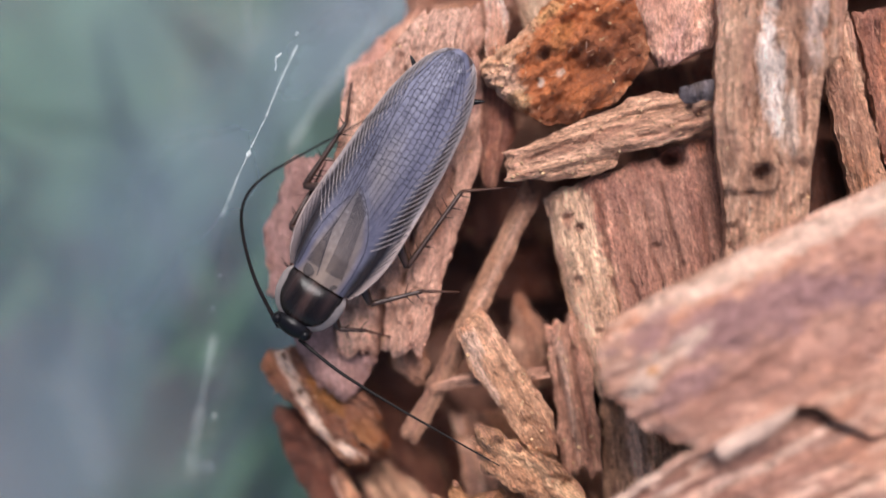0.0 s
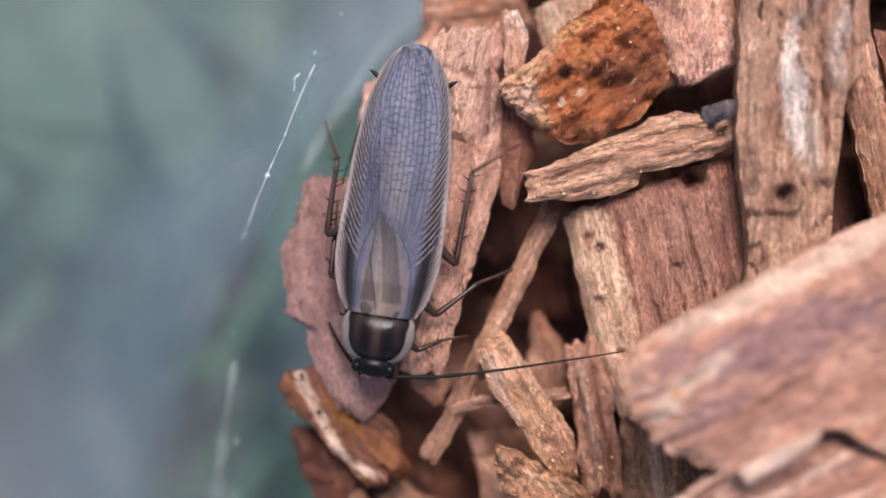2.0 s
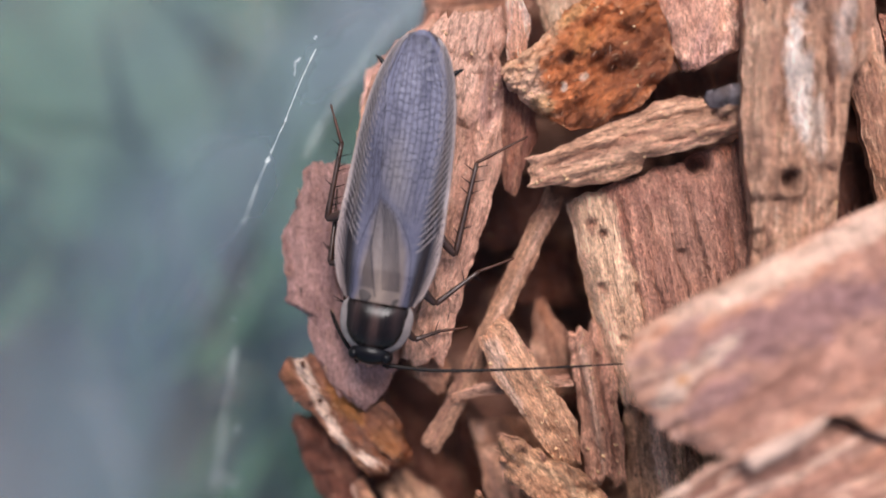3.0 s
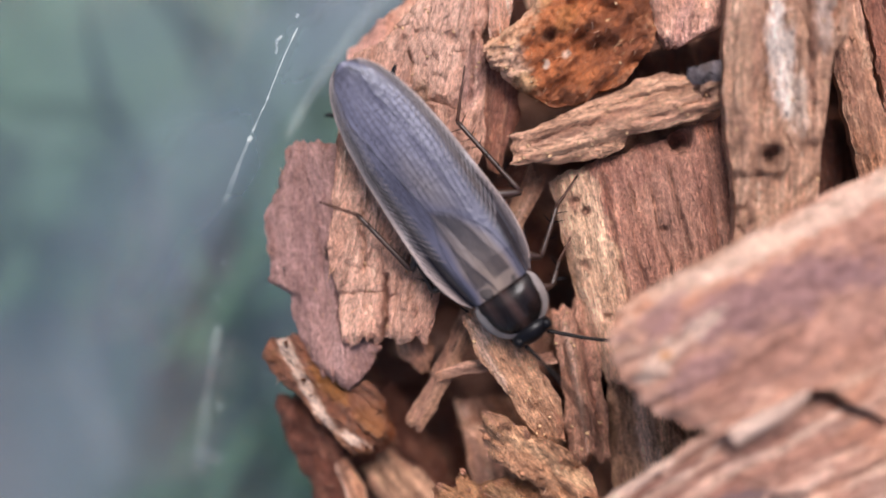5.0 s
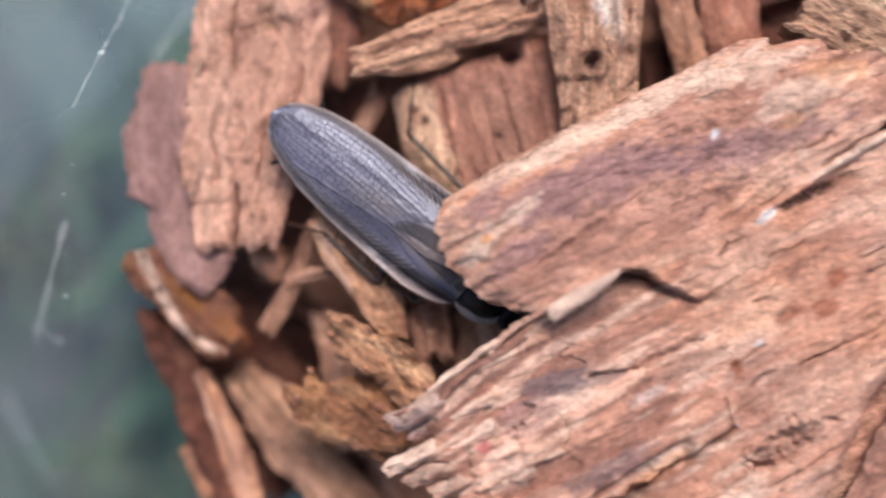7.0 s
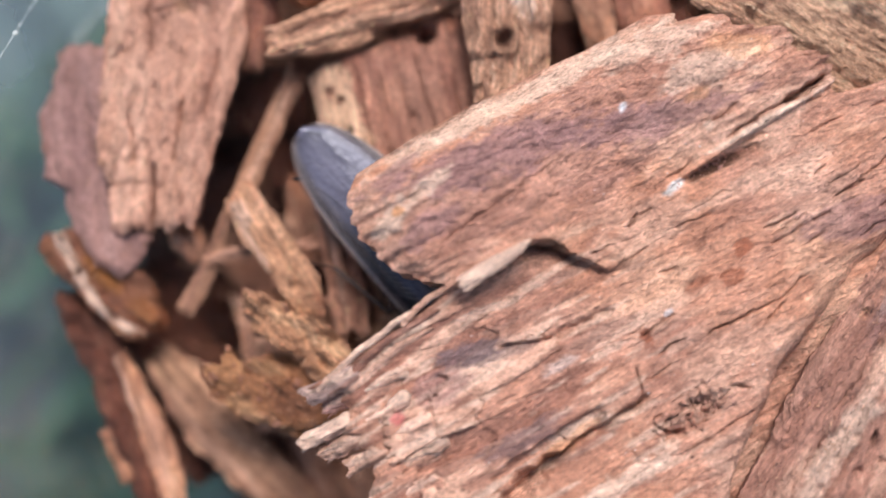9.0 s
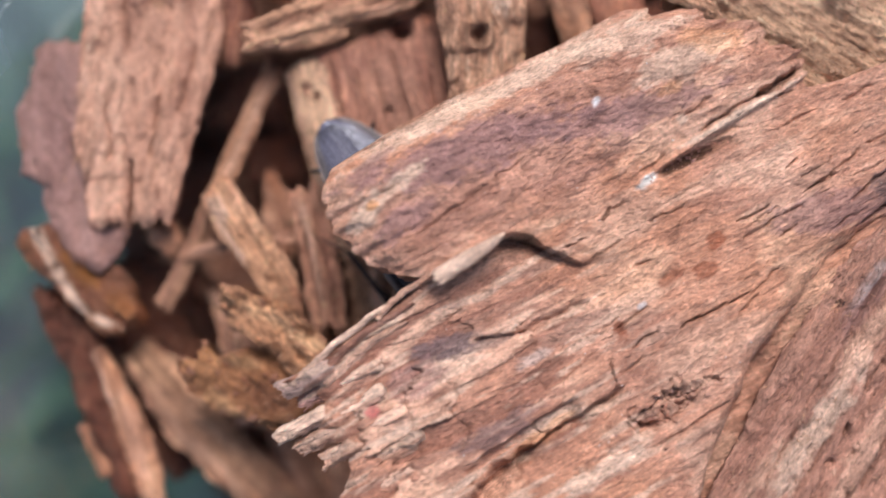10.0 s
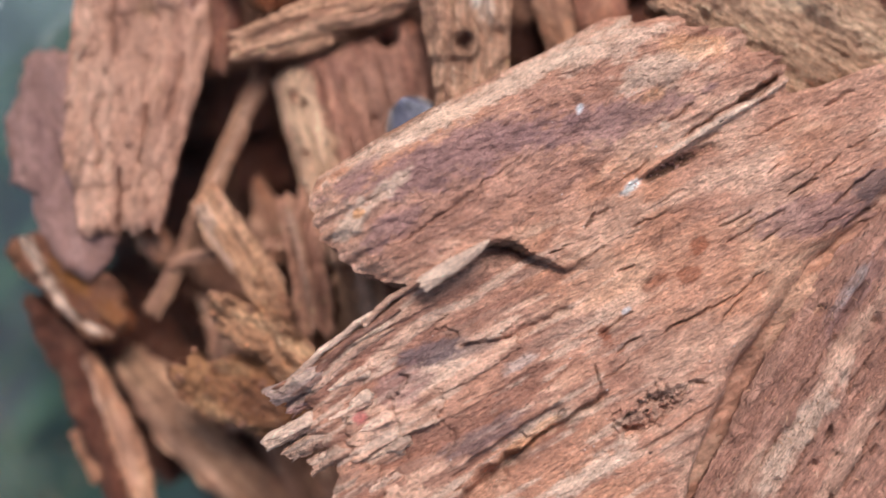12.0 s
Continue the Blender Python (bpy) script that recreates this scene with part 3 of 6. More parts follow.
def tub():
    """A round clear tub: flared wall, rolled rim, flat floor."""
    cx, cy, radius = TUB
    holder = new("plastic_tub")
    holder.location = (cx * MM, cy * MM, 0)
    tagged(holder, "round clear plastic tub, hazy and scratched, standing on grass", "container")
    around = 160
    profile = [(radius - 5.0, 1.0), (radius - 4.0, 2.0), (radius - 3.2, 8.0), (radius, 60.0), (radius + 3.0, 112.0)]
    zs = np.linspace(0, 1, 40)
    pr = np.interp(zs, np.linspace(0, 1, len(profile)), [p[0] for p in profile])
    pz = np.interp(zs, np.linspace(0, 1, len(profile)), [p[1] for p in profile])
    verts, faces = [], []
    for wall_ in (0.0, 0.9):
        for r_, z_ in zip(pr, pz):
            for k in range(around):
                a = 2 * math.pi * k / around
                wave = 0.5 * (value_noise(a * 5, z_ * 0.03, 8) - 0.5)
                verts.append(((r_ + wall_ + wave) * math.cos(a), (r_ + wall_ + wave) * math.sin(a), z_))
    n = around * len(pr)
    for base, flip in ((0, 1), (n, 0)):
        for i in range(len(pr) - 1):
            for k in range(around):
                q = (base + i * around + k, base + i * around + (k + 1) % around, base + (i + 1) * around + (k + 1) % around, base + (i + 1) * around + k)
                faces.append(q[::-1] if flip else q)
    for i, flip in ((0, 0), (len(pr) - 1, 1)):
        for k in range(around):
            q = (i * around + k, i * around + (k + 1) % around, n + i * around + (k + 1) % around, n + i * around + k)
            faces.append(q[::-1] if flip else q)
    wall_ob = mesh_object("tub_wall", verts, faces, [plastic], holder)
    wall_ob.visible_shadow = False
    bm = bmesh.new()
    ring = [(math.cos(a) * (radius + 3.6), math.sin(a) * (radius + 3.6), 112.5) for a in (2 * math.pi * k / 120 for k in range(121))]
    tube(bm, ring, [1.4] * 121, 8)
    part("rim", bm, plastic, holder).visible_shadow = False
    bm = bmesh.new()
    bmesh.ops.create_circle(bm, cap_ends=True, segments=96, radius=radius - 4.6, matrix=Matrix.Translation((0, 0, 1.2)))
    bmesh.ops.solidify(bm, geom=bm.faces[:], thickness=0.9)
    part("tub_floor", bm, plastic, holder)

    def on_wall(angle, z):
        r_ = np.interp(z, pz, pr) - 0.12 + 0.5 * (value_noise(angle * 5, z * 0.03, 8) - 0.5)
        return Vector((float(r_) * math.cos(angle), float(r_) * math.sin(angle), z))

    def scratch(a0, z0, a1, z1, width, wobble, seed, mat=scratch_mat, name="scratch", label="fine white scratch on the plastic"):
        count = 26
        a = np.linspace(a0, a1, count) + wobble * (fbm(np.linspace(0, 6, count), np.zeros(count), seed, 3) - 0.5)
        z = np.linspace(z0, z1, count)
        bm = bmesh.new()
        w = 1.5 * width * (0.25 + 1.2 * value_noise(np.linspace(0, 9, count), np.zeros(count), seed + 2))
        tube(bm, [on_wall(float(p), float(q)) for p, q in zip(a, z)], [float(v) for v in w], 5)
        part(name, bm, mat, holder, label).visible_shadow = False

    for args in SCRATCHES:
        scratch(*args)
    # painted reflections and creases: faint pale strips laid on the wall
    for args in REFLECTIONS:
        scratch(*args, reflection_mat, "painted_reflection", "faint pale reflection painted on the plastic")
    # a reflection beside the slab, painted as one more pale strip
    scratch(*REFLECTION_STREAK, reflection_streak_mat, "painted_reflection", "pale reflection streak painted on the plastic")
    return holder


SCRATCHES = [(2.766, 60.5, 2.882, 62.2, 0.042, 0.008, 3), (2.882, 62.2, 2.94, 64.4, 0.036, 0.006, 4), (2.94, 64.4, 3.036, 68.2, 0.03, 0.006, 5), (2.80, 64.5, 2.815, 63.5, 0.042, 0.01, 6),
             (2.75, 61.8, 2.755, 61.9, 0.078, 0.0, 7), (2.79, 63.6, 2.80, 64.4, 0.054, 0.0, 8), (2.679, 59.7, 2.682, 59.8, 0.06, 0.0, 9), (2.762, 75.0, 2.80, 72.0, 0.03, 0.01, 10),
             (3.298, 70.3, 3.300, 70.5, 0.06, 0.0, 11), (3.157, 69.2, 3.159, 69.3, 0.042, 0.0, 12), (3.239, 69.5, 3.241, 69.6, 0.036, 0.0, 13), (3.113, 67.7, 3.115, 67.8, 0.036, 0.0, 14),
             (2.94, 64.2, 2.943, 64.5, 0.096, 0.0, 15)]


REFLECTIONS = [(3.19, 93.5, 3.30, 90.0, 0.3, 0.01, 21), (3.20, 69.2, 3.36, 77.0, 0.17, 0.01, 22), (3.41, 83.2, 3.52, 80.5, 0.25, 0.01, 26), (3.36, 72.5, 3.33, 77.5, 0.2, 0.01, 27)]
REFLECTION_STREAK = (2.92, 53.5, 2.58, 38.0, 0.3, 0.012, 25)


def bedding():
    """The deep fill of chips below the ones that can be told apart."""
    rng = random.Random(21)
    verts, faces, slots = [], [], []
    cx, cy, radius = TUB
    for k in range(1500):
        a, d = rng.uniform(0, 6.283), (radius - 5) * math.sqrt(rng.random())
        x, y = cx + d * math.cos(a), cy + d * math.sin(a)
        hidden = x > 30 or y > 26 or y < -34
        z = rng.uniform(40, 47.0) if not hidden else rng.uniform(46, 58.5)
        size = (rng.uniform(3, 8), rng.uniform(1.2, 3), rng.uniform(0.5, 1.3))
        if d + size[0] > radius - 2.5:
            continue
        m = Matrix.Translation((x, y, z)) @ Euler((rng.uniform(-0.5, 0.5), rng.uniform(-0.35, 0.35), rng.uniform(0, 6.28))).to_matrix().to_4x4()
        n = len(verts)
        for i in range(5):
            f = i / 4 * 2 - 1
            w = (1 - 0.35 * abs(f)) * rng.uniform(0.75, 1.1)
            for sy, sz in ((-1, -1), (1, -1), (1, 1), (-1, 1)):
                verts.append(tuple(m @ Vector((f * size[0] + rng.uniform(-0.4, 0.4), sy * size[1] * w + rng.uniform(-0.2, 0.2), sz * size[2] + rng.uniform(-0.25, 0.25)))))
        for i in range(4):
            for q in range(4):
                faces.append((n + i * 4 + q, n + i * 4 + (q + 1) % 4, n + i * 4 + 4 + (q + 1) % 4, n + i * 4 + 4 + q))
        faces += [(n + 3, n + 2, n + 1, n), (n + 16, n + 17, n + 18, n + 19)]
        # mostly dark red bark: the shade of the gaps is put into the colour
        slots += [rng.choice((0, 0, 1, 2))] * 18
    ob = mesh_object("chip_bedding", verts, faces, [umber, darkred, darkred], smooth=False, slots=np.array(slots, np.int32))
    tagged(ob, "deep loose fill of brown bark chips", "bark mulch", kind="stuff")
    bm = bmesh.new()
    bmesh.ops.create_circle(bm, cap_ends=True, segments=64, radius=radius - 4)
    bmesh.ops.extrude_face_region(bm, geom=bm.faces[:])
    for v in bm.verts:
        v.co.z = 0 if v.index < 0 else v.co.z
    low = bm.verts[:]
    bm.verts.ensure_lookup_table()
    for v in bm.verts[64:]:
        v.co.z = 37
    bmesh.ops.recalc_face_normals(bm, faces=bm.faces)
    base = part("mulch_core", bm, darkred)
    base.location = (cx * MM, cy * MM, 2.4 * MM)
    tagged(base, "compacted dark mulch in the bottom of the tub", "bark mulch", kind="stuff")


# ---- the large bark pieces ----
BARK_ROWS = [(14.6, -8.5, 9.0), (14.1, -14.0, 10.4), (13.2, -15.4, 11.0), (12.7, -15.9, 13.2), (10.8, -16.0, 14.6), (9.2, -15.6, 17.2), (7.9, -15.3, 17.0), (6.8, -14.7, 18.3), (5.4, -13.5, 18.6),
             (4.4, -12.2, 18.1), (3.9, -12.4, 18.2), (3.4, -15.9, 18.3), (3.0, -18.8, 19.5), (2.7, -22.0, 22.0), (2.4, -24.3, 24.3), (1.1, -22.6, 27.6), (-0.1, -22.0, 27.6),
             (-1.1, -23.4, 27.0), (-2.4, -23.0, 26.5), (-4.0, -22.4, 25.5), (-5.7, -23.6, 23.5), (-8.0, -26.4, 19.0), (-10.3, -29.0, 14.5),
             (-14.0, -26.0, 8.0), (-21.0, -14.0, -2.0)]

TAN, PALE, CREAM, BROWN = (0.655, 0.322, 0.218), (0.81, 0.485, 0.35), (0.86, 0.6, 0.46), (0.38, 0.165, 0.112)
MAUVE, GREY, ORANGE, RUSSET, WHITE = (0.37, 0.192, 0.177), (0.2, 0.125, 0.125), (0.83, 0.4, 0.19), (0.33, 0.08, 0.03), (0.82, 0.8, 0.84)

# colour patches: x, y, half length, half width, turn, colour, strength
LOBE_STAINS = [(-5.0, 9.3, 12.0, 4.0, -5, (0.49, 0.25, 0.19), 0.5), (-2.0, 13.6, 12.0, 0.9, 0, CREAM, 0.7), (8.0, 12.4, 4.0, 1.2, -10, CREAM, 0.6), (-4.5, 10.6, 8.5, 1.7, -8, MAUVE, 0.85), (4.5, 8.0, 6.5, 1.3, -10, MAUVE, 0.75), (-12.0, 12.6, 2.2, 0.8, 15, MAUVE, 0.6),
               (-13.8, 10.0, 2.0, 1.0, 30, CREAM, 0.85), (-13.0, 10.3, 0.5, 0.35, 0, ORANGE, 0.9), (-10.6, 10.9, 2.0, 0.55, 12, CREAM, 0.8), (-11.6, 8.4, 2.4, 1.0, 10, MAUVE, 0.75), (-9.0, 6.8, 4.0, 1.0, 8, BROWN, 0.55),
               (10.5, 9.2, 3.6, 1.3, -6, CREAM, 0.65), (9.0, 8.0, 1.0, 0.5, 0, ORANGE, 0.5), (13.4, 9.6, 2.6, 1.0, -30, ORANGE, 0.4)]
PLATE_STAINS = [(-13.4, -0.6, 2.6, 0.75, -12, GREY, 0.9), (-10.0, -1.8, 2.0, 0.4, -10, GREY, 0.6), (-16.0, -1.6, 2.2, 1.3, 0, MAUVE, 0.5), (-8.2, -4.1, 1.3, 0.45, 0, (0.72, 0.53, 0.46), 0.7), (-12.5, -7.4, 3.0, 0.9, 0, GREY, 0.65),
                (-17.5, 2.2, 6.0, 0.35, 13, CREAM, 0.9), (-17.0, 1.5, 5.5, 0.4, 13, BROWN, 0.8), (-16.5, 0.8, 4.5, 0.45, 12, PALE, 0.9), (-19.0, 0.0, 2.5, 0.35, 12, BROWN, 0.7), (-9.8, -9.1, 3.6, 0.5, 6, ORANGE, 0.5)]
FACE_STAINS = [(6.8, -2.9, 0.9, 0.6, 0, RUSSET, 0.75), (2.9, -3.7, 0.9, 0.45, 10, RUSSET, 0.55), (5.3, -4.3, 0.8, 0.5, 0, RUSSET, 0.65), (-1.9, -5.2, 0.5, 0.8, 0, RUSSET, 0.8), (15.0, -5.0, 4.5, 1.3, -14, MAUVE, 0.65),
               (10.5, 0.6, 6.0, 0.7, -6, PALE, 0.6), (2.0, 1.5, 4.0, 1.4, -8, PALE, 0.5), (19.8, -5.0, 1.6, 1.1, 0, GREY, 0.7), (8.6, 2.9, 2.9, 0.5, -3, (0.15, 0.065, 0.035), 0.9), (12.8, 4.05, 5.2, 0.25, 1.5, CREAM, 0.9),
               (-7.2, -13.1, 3.6, 0.8, 8, CREAM, 0.75), (3.5, -9.0, 5.0, 1.3, -8, PALE, 0.45)]
SMALL_STAINS = [(4.2, 9.6, 0.42, 0.2, 30, WHITE, 1.0), (4.7, 3.0, 0.9, 0.28, 12, (0.78, 0.72, 0.68), 1.0), (-19.6, -2.1, 0.5, 0.4, 0, (0.62, 0.15, 0.14), 0.8), (8.7, 5.6, 0.5, 0.4, 0, CREAM, 0.8), (0.2, -4.4, 0.3, 0.2, 0, WHITE, 0.6)]


def large_bark():
    """A broad plate of layered bark, its fibres along local x; an upper layer ends in a lobe over a hollow."""
    rows = np.array(BARK_ROWS)[::-1]
    y = np.linspace(rows[0, 0], rows[-1, 0], 340)
    x0, x1 = np.interp(y, rows[:, 0], rows[:, 1]), np.interp(y, rows[:, 0], rows[:, 2])
    x0 = x0 + 1.1 * (fbm(y * 0.9, 0 * y, 91, 4) - 0.5) + 0.7 * (value_noise(y * 2.6, 0 * y, 90) - 0.5) * np.where(y < 2.6, 1.0, 0.6)
    x1 = x1 + 1.4 * (fbm(y * 0.9, 0 * y + 5, 92, 4) - 0.5) + 0.6 * (value_noise(y * 3.1, 0 * y, 86) - 0.5)
    r = np.linspace(0, 1, 500)[None, :]
    px = x0[:, None] * (1 - r) + x1[:, None] * r
    py = y[:, None] + 0 * r + 0.5 * (fbm(px * 0.12, 0 * px, 93, 3) - 0.5)
    h = 1.4 * (fbm(px * 0.05, py * 0.11, 94, 3) - 0.5) + 0.3 * (fbm(px * 0.14, py * 0.7, 95, 5) - 0.5) + 0.34 * (fbm(px * 0.8, py * 2.0, 96, 4) - 0.5) - 0.35 * np.clip(fbm(px * 0.35, py * 1.8, 89, 3) - 0.62, 0, 1)
    flakes = fbm(px * 0.22 + 9, py * 0.5, 97, 5) * 9
    frac = flakes - np.floor(flakes)
    h = h + 0.055 * (np.floor(flakes) + np.clip((frac - 0.85) / 0.15, 0, 1) - 4)
    # strips that broke off at different lengths, most of all in the torn zone
    strip_ = np.floor(py / 1.5 + 2.4 * fbm(px * 0.07, py * 0.12, 160, 3) + 0.8 * value_noise(py * 0.6, 0 * py, 159))
    along = px / 6.5 + 7.3 * lattice(strip_, strip_ * 0, 161) + 0.5 * fbm(px * 0.5, py * 1.6, 162, 3)
    cell = lattice(strip_, np.floor(along), 163)
    gap = np.minimum(along - np.floor(along), 1 - (along - np.floor(along))) * 6.5
    torn_zone = np.clip((-4.0 - px) / 4, 0, 1) * np.clip((3.4 - py) / 1.0, 0, 1) * np.clip((py + 13) / 4, 0, 1)
    h = h + (0.08 + 0.5 * torn_zone) * (cell - 0.5) - 0.08 * torn_zone * np.exp(-((gap / 0.18) ** 2))
    # upper layer with its broken edge, and the hollow under it
    edge_y = np.interp(px, [-17, -11.3, -6.4, -5.4, -4.6, -3.9, -2.2, 4, 20], [3.6, 3.9, 4.2, 3.9, 3.3, 2.1, 0.0, -1.5, -3]) + 0.2 * (fbm(px * 1.2, 0 * px, 98, 3) - 0.5)
    fade = 0.5 * np.clip((-2.4 - px) / 3.0, 0, 1) + 0.5 * np.clip((2.5 - px) / 7, 0, 1)
    h = h + 1.5 * fade * np.clip((py - edge_y) / 0.3, 0, 1)
    below = np.clip(edge_y - py, 0, 9)
    h = h - 1.1 * np.exp(-((px + 5.2) / 2.6) ** 2) * np.exp(-((below / 0.9) ** 2)) * (py < edge_y)
    # a terrace: an upper plate ends above the long crack, a lower one shows in between
    terrace = np.clip((px + 16) / 2, 0, 1) * np.clip((-6.8 - px) / 0.8, 0, 1)
    step_y = -8.0 + 0.06 * (px + 10) + 0.5 * (fbm(px * 0.9, 0 * px, 190, 3) - 0.5)
    crack_y = np.interp(px, [-16, -11.6, -8.2, -4.0], [-10.7, -9.9, -9.3, -8.9])
    h = h - 0.75 * terrace * np.clip((step_y - py) / 0.2, 0, 1) * np.clip((py - crack_y + 0.3) / 0.3, 0, 1)
    h = groove(h, px, py, -18, -11.4, -11.0, -9.7, 0.5, 1.9, 120)
    h = groove(h, px, py, -11.6, -9.8, -3.8, -8.9, 0.2, 1.1, 121)
    # raised strip, the long split towards the far end, the rotted hollow beside it
    split_y = np.interp(px, [3, 4.4, 10, 19], [3.5, 3.7, 4.3, 4.8])
    h = h + 0.6 * np.clip((px - 3) / 4, 0, 1) * np.clip((py - split_y + 0.7) / 0.2, 0, 1)
    h = groove(h, px, py, 9.5, 4.4, 18.6, 4.95, 0.09, 0.7, 99)
    h = groove(h, px, py, 14.2, 4.55, 17.8, 4.9, 0.16, 1.6, 100)
    rot = np.exp(-(np.hypot((px - 8.4) / 2.6, (py - 2.95) / 0.42)) ** 4)
    h = h - rot * (0.8 + 0.9 * (fbm(px * 1.8, py * 2.4, 191, 4) - 0.5))
    for k, g in enumerate([(-11.2, -1.2, -7.6, -2.3, 0.16, 0.6), (-7.6, -2.3, -3.0, -2.4, 0.22, 0.5), (-3.4, -6.7, -4.1, -8.7, 0.06, 0.3), (-17.2, -1.8, -17.9, -5.2, 0.12, 0.25), (2.0, -7.0, 7.6, -7.1, 0.07, 0.6),
                           (7.2, -7.2, 10.0, -6.6, 0.06, 0.4), (-12, 7, -2, 8.4, 0.1, 0.3), (-4, -13.5, 3, -13.2, 0.1, 0.45), (14, -3, 19, -2.0, 0.08, 0.5), (16.5, -4.8, 20.5, -4.2, 0.1, 0.6)]):
        h = groove(h, px, py, *g, 122 + k)
    rng = random.Random(4)
    for k in range(46):
        gx, gy, gl = rng.uniform(-3, 21), rng.uniform(-8.5, 7.5), rng.uniform(0.4, 1.5)
        if gy > 3.6 - 0.05 * gx and gx < 3:
            continue
        h = groove(h, px, py, gx - gl, gy + rng.uniform(-0.15, 0.15), gx + gl, gy + rng.uniform(-0.1, 0.3), rng.uniform(0.05, 0.09), rng.uniform(0.25, 0.6), 640 + k)
    for k in range(20):
        gx, gy, ga, gl = rng.gauss(-1.2, 1.6), rng.gauss(-11.3, 0.5), rng.gauss(0.1, 0.9), rng.uniform(0.3, 0.9)
        h = groove(h, px, py, gx - gl * math.cos(ga), gy - gl * math.sin(ga), gx + gl * math.cos(ga), gy + gl * math.sin(ga), rng.uniform(0.07, 0.14), rng.uniform(0.15, 0.4), 700 + k)
    # the scabby knot: a sunken crumbly patch with a sharp rim
    scab_d = np.hypot((px + 1.3) / 3.0, (py + 11.3 - 0.1 * px) / 0.95) + 0.8 * (fbm(px * 0.9, py * 1.2, 719, 3) - 0.5)
    scab = np.clip((1.0 - scab_d) / 0.12, 0, 1)
    h = h + scab * (-0.55 + 1.1 * (fbm(px * 1.7, py * 2.2, 720, 4) - 0.4))
    h = pit(h, px, py, -3.7, -12.1, 0.45, 1.1)
    h = pit(h, px, py, -3.0, -12.2, 0.35, 0.9)
    upper_zone = np.clip((py - 3.5) / 2, 0, 1)
    h = h + upper_zone * (0.8 * (fbm(px * 0.3, py * 0.8, 170, 4) - 0.5) + 0.4 * (fbm(px * 1.1, py * 1.6, 171, 3) - 0.5))
    seam_y = np.interp(px, [-3.0, -0.9, 5.4, 12.7, 19.5, 27], [-20.5, -18.1, -13.1, -9.0, -7.2, -6.2])
    h = h - 3.4 * np.exp(-((np.maximum(py - seam_y - 0.5 - 0.5 * fbm(px * 0.8, 0 * px, 180, 3), 0) / 0.75) ** 1.3)) * np.clip((15 - px) / 9, 0.4, 1)
    side = np.minimum((px - x0[:, None]), (x1[:, None] - px))
    side = np.minimum(side, np.minimum(14.6 - py, py + 21))
    lobe = np.clip((py - 3.5) / 1.5, 0, 1)
    h = h - (0.5 + 0.9 * lobe) * np.exp(-((np.maximum(side, 0) / (0.5 + 1.3 * lobe)) ** 1.4))
    h = h - 1.1 * lobe * np.exp(-((14.6 - py) / 1.8) ** 2)
    low = np.minimum(-3.3 + 0.8 * (fbm(px * 0.1, py * 0.4, 150, 3) - 0.5) + 0.8 * np.exp(-np.maximum(side, 0) / 1.5), h - 0.6)
    verts, faces, _ = closed_sheet(px, py, h, low, rough_side=0.7, seed=151)
    ob = mesh_object("large_bark_piece", verts, faces, [bark_top])
    # base colours: broad paler and darker bands along the grain, every torn strip with a tone of its own
    vx, vy = verts[:, 0], verts[:, 1]
    tan_, pale_, brown_ = (np.array(c) for c in (TAN, PALE, BROWN))
    paler, darker = np.clip((fbm(vx * 0.16, vy * 0.42, 200, 5) - 0.5) / 0.1, 0, 1)[:, None], np.clip((fbm(vx * 0.14 + 40, vy * 0.5, 201, 5) - 0.54) / 0.1, 0, 1)[:, None]
    base = tan_ + (pale_ - tan_) * paler * 0.7
    base = base + (brown_ - base) * darker * 0.55
    warm = np.clip((fbm(vx * 0.09 + 20, vy * 0.12, 205, 3) - 0.45) / 0.15, 0, 1)[:, None]
    base = base * (1 - 0.5 * warm) + base * np.array((1.08, 0.97, 0.8)) * 0.5 * warm
    n = px.size
    tone, torn_ = np.zeros(len(verts)), np.zeros(len(verts))
    tone[:n] = tone[n:2 * n] = cell.ravel()
    torn_[:n] = torn_[n:2 * n] = torn_zone.ravel()
    pick = np.where((tone > 0.62)[:, None], pale_ * 1.12, np.where((tone < 0.3)[:, None], brown_ * 1.05, tan_))
    base = base + (pick - base) * (0.7 * torn_)[:, None]
    lower_left = np.clip((4.0 - vx) / 10, 0.15, 1) * np.clip((4.2 - vy) / 1.0, 0.3, 1)
    light_streak = np.clip((fbm(vx * 0.22, vy * 1.7, 203, 4) - 0.53) / 0.07, 0, 1) * lower_left
    dark_streak = np.clip((fbm(vx * 0.2 + 70, vy * 1.5, 204, 4) - 0.55) / 0.06, 0, 1) * lower_left
    base = base + (np.array(CREAM) - base) * (0.65 * light_streak)[:, None]
    base = base + (brown_ - base) * (0.75 * dark_streak)[:, None]
    stain(ob, verts, base, LOBE_STAINS + PLATE_STAINS + FACE_STAINS + SMALL_STAINS, 210, 1.0)
    ob.matrix_basis = mpose(25.25, -11.3, 69.2, 0, 0, 27)
    tagged(ob, "large reddish-brown bark plate with flaking layers and cracks", "bark")
    bits = []
    for cx, cy, sx, sy, count in ((-1.2, -11.3, 1.5, 0.5, 90), (8.4, 2.95, 1.4, 0.2, 40)):
        for _ in range(count):
            i, j = np.unravel_index(np.argmin((px - rng.gauss(cx, sx)) ** 2 + (py - rng.gauss(cy, sy)) ** 2), px.shape)
            bits.append((px[i, j], py[i, j], h[i, j], rng.uniform(0.05, 0.17)))
    part("grit", lumps(bits), bark_side, ob, "small brown crumbs in a scabby knot")["kind"] = "stuff"

    dust = []
    for _ in range(110):
        i, j = rng.randrange(20, px.shape[0] - 20), rng.randrange(20, px.shape[1] - 20)
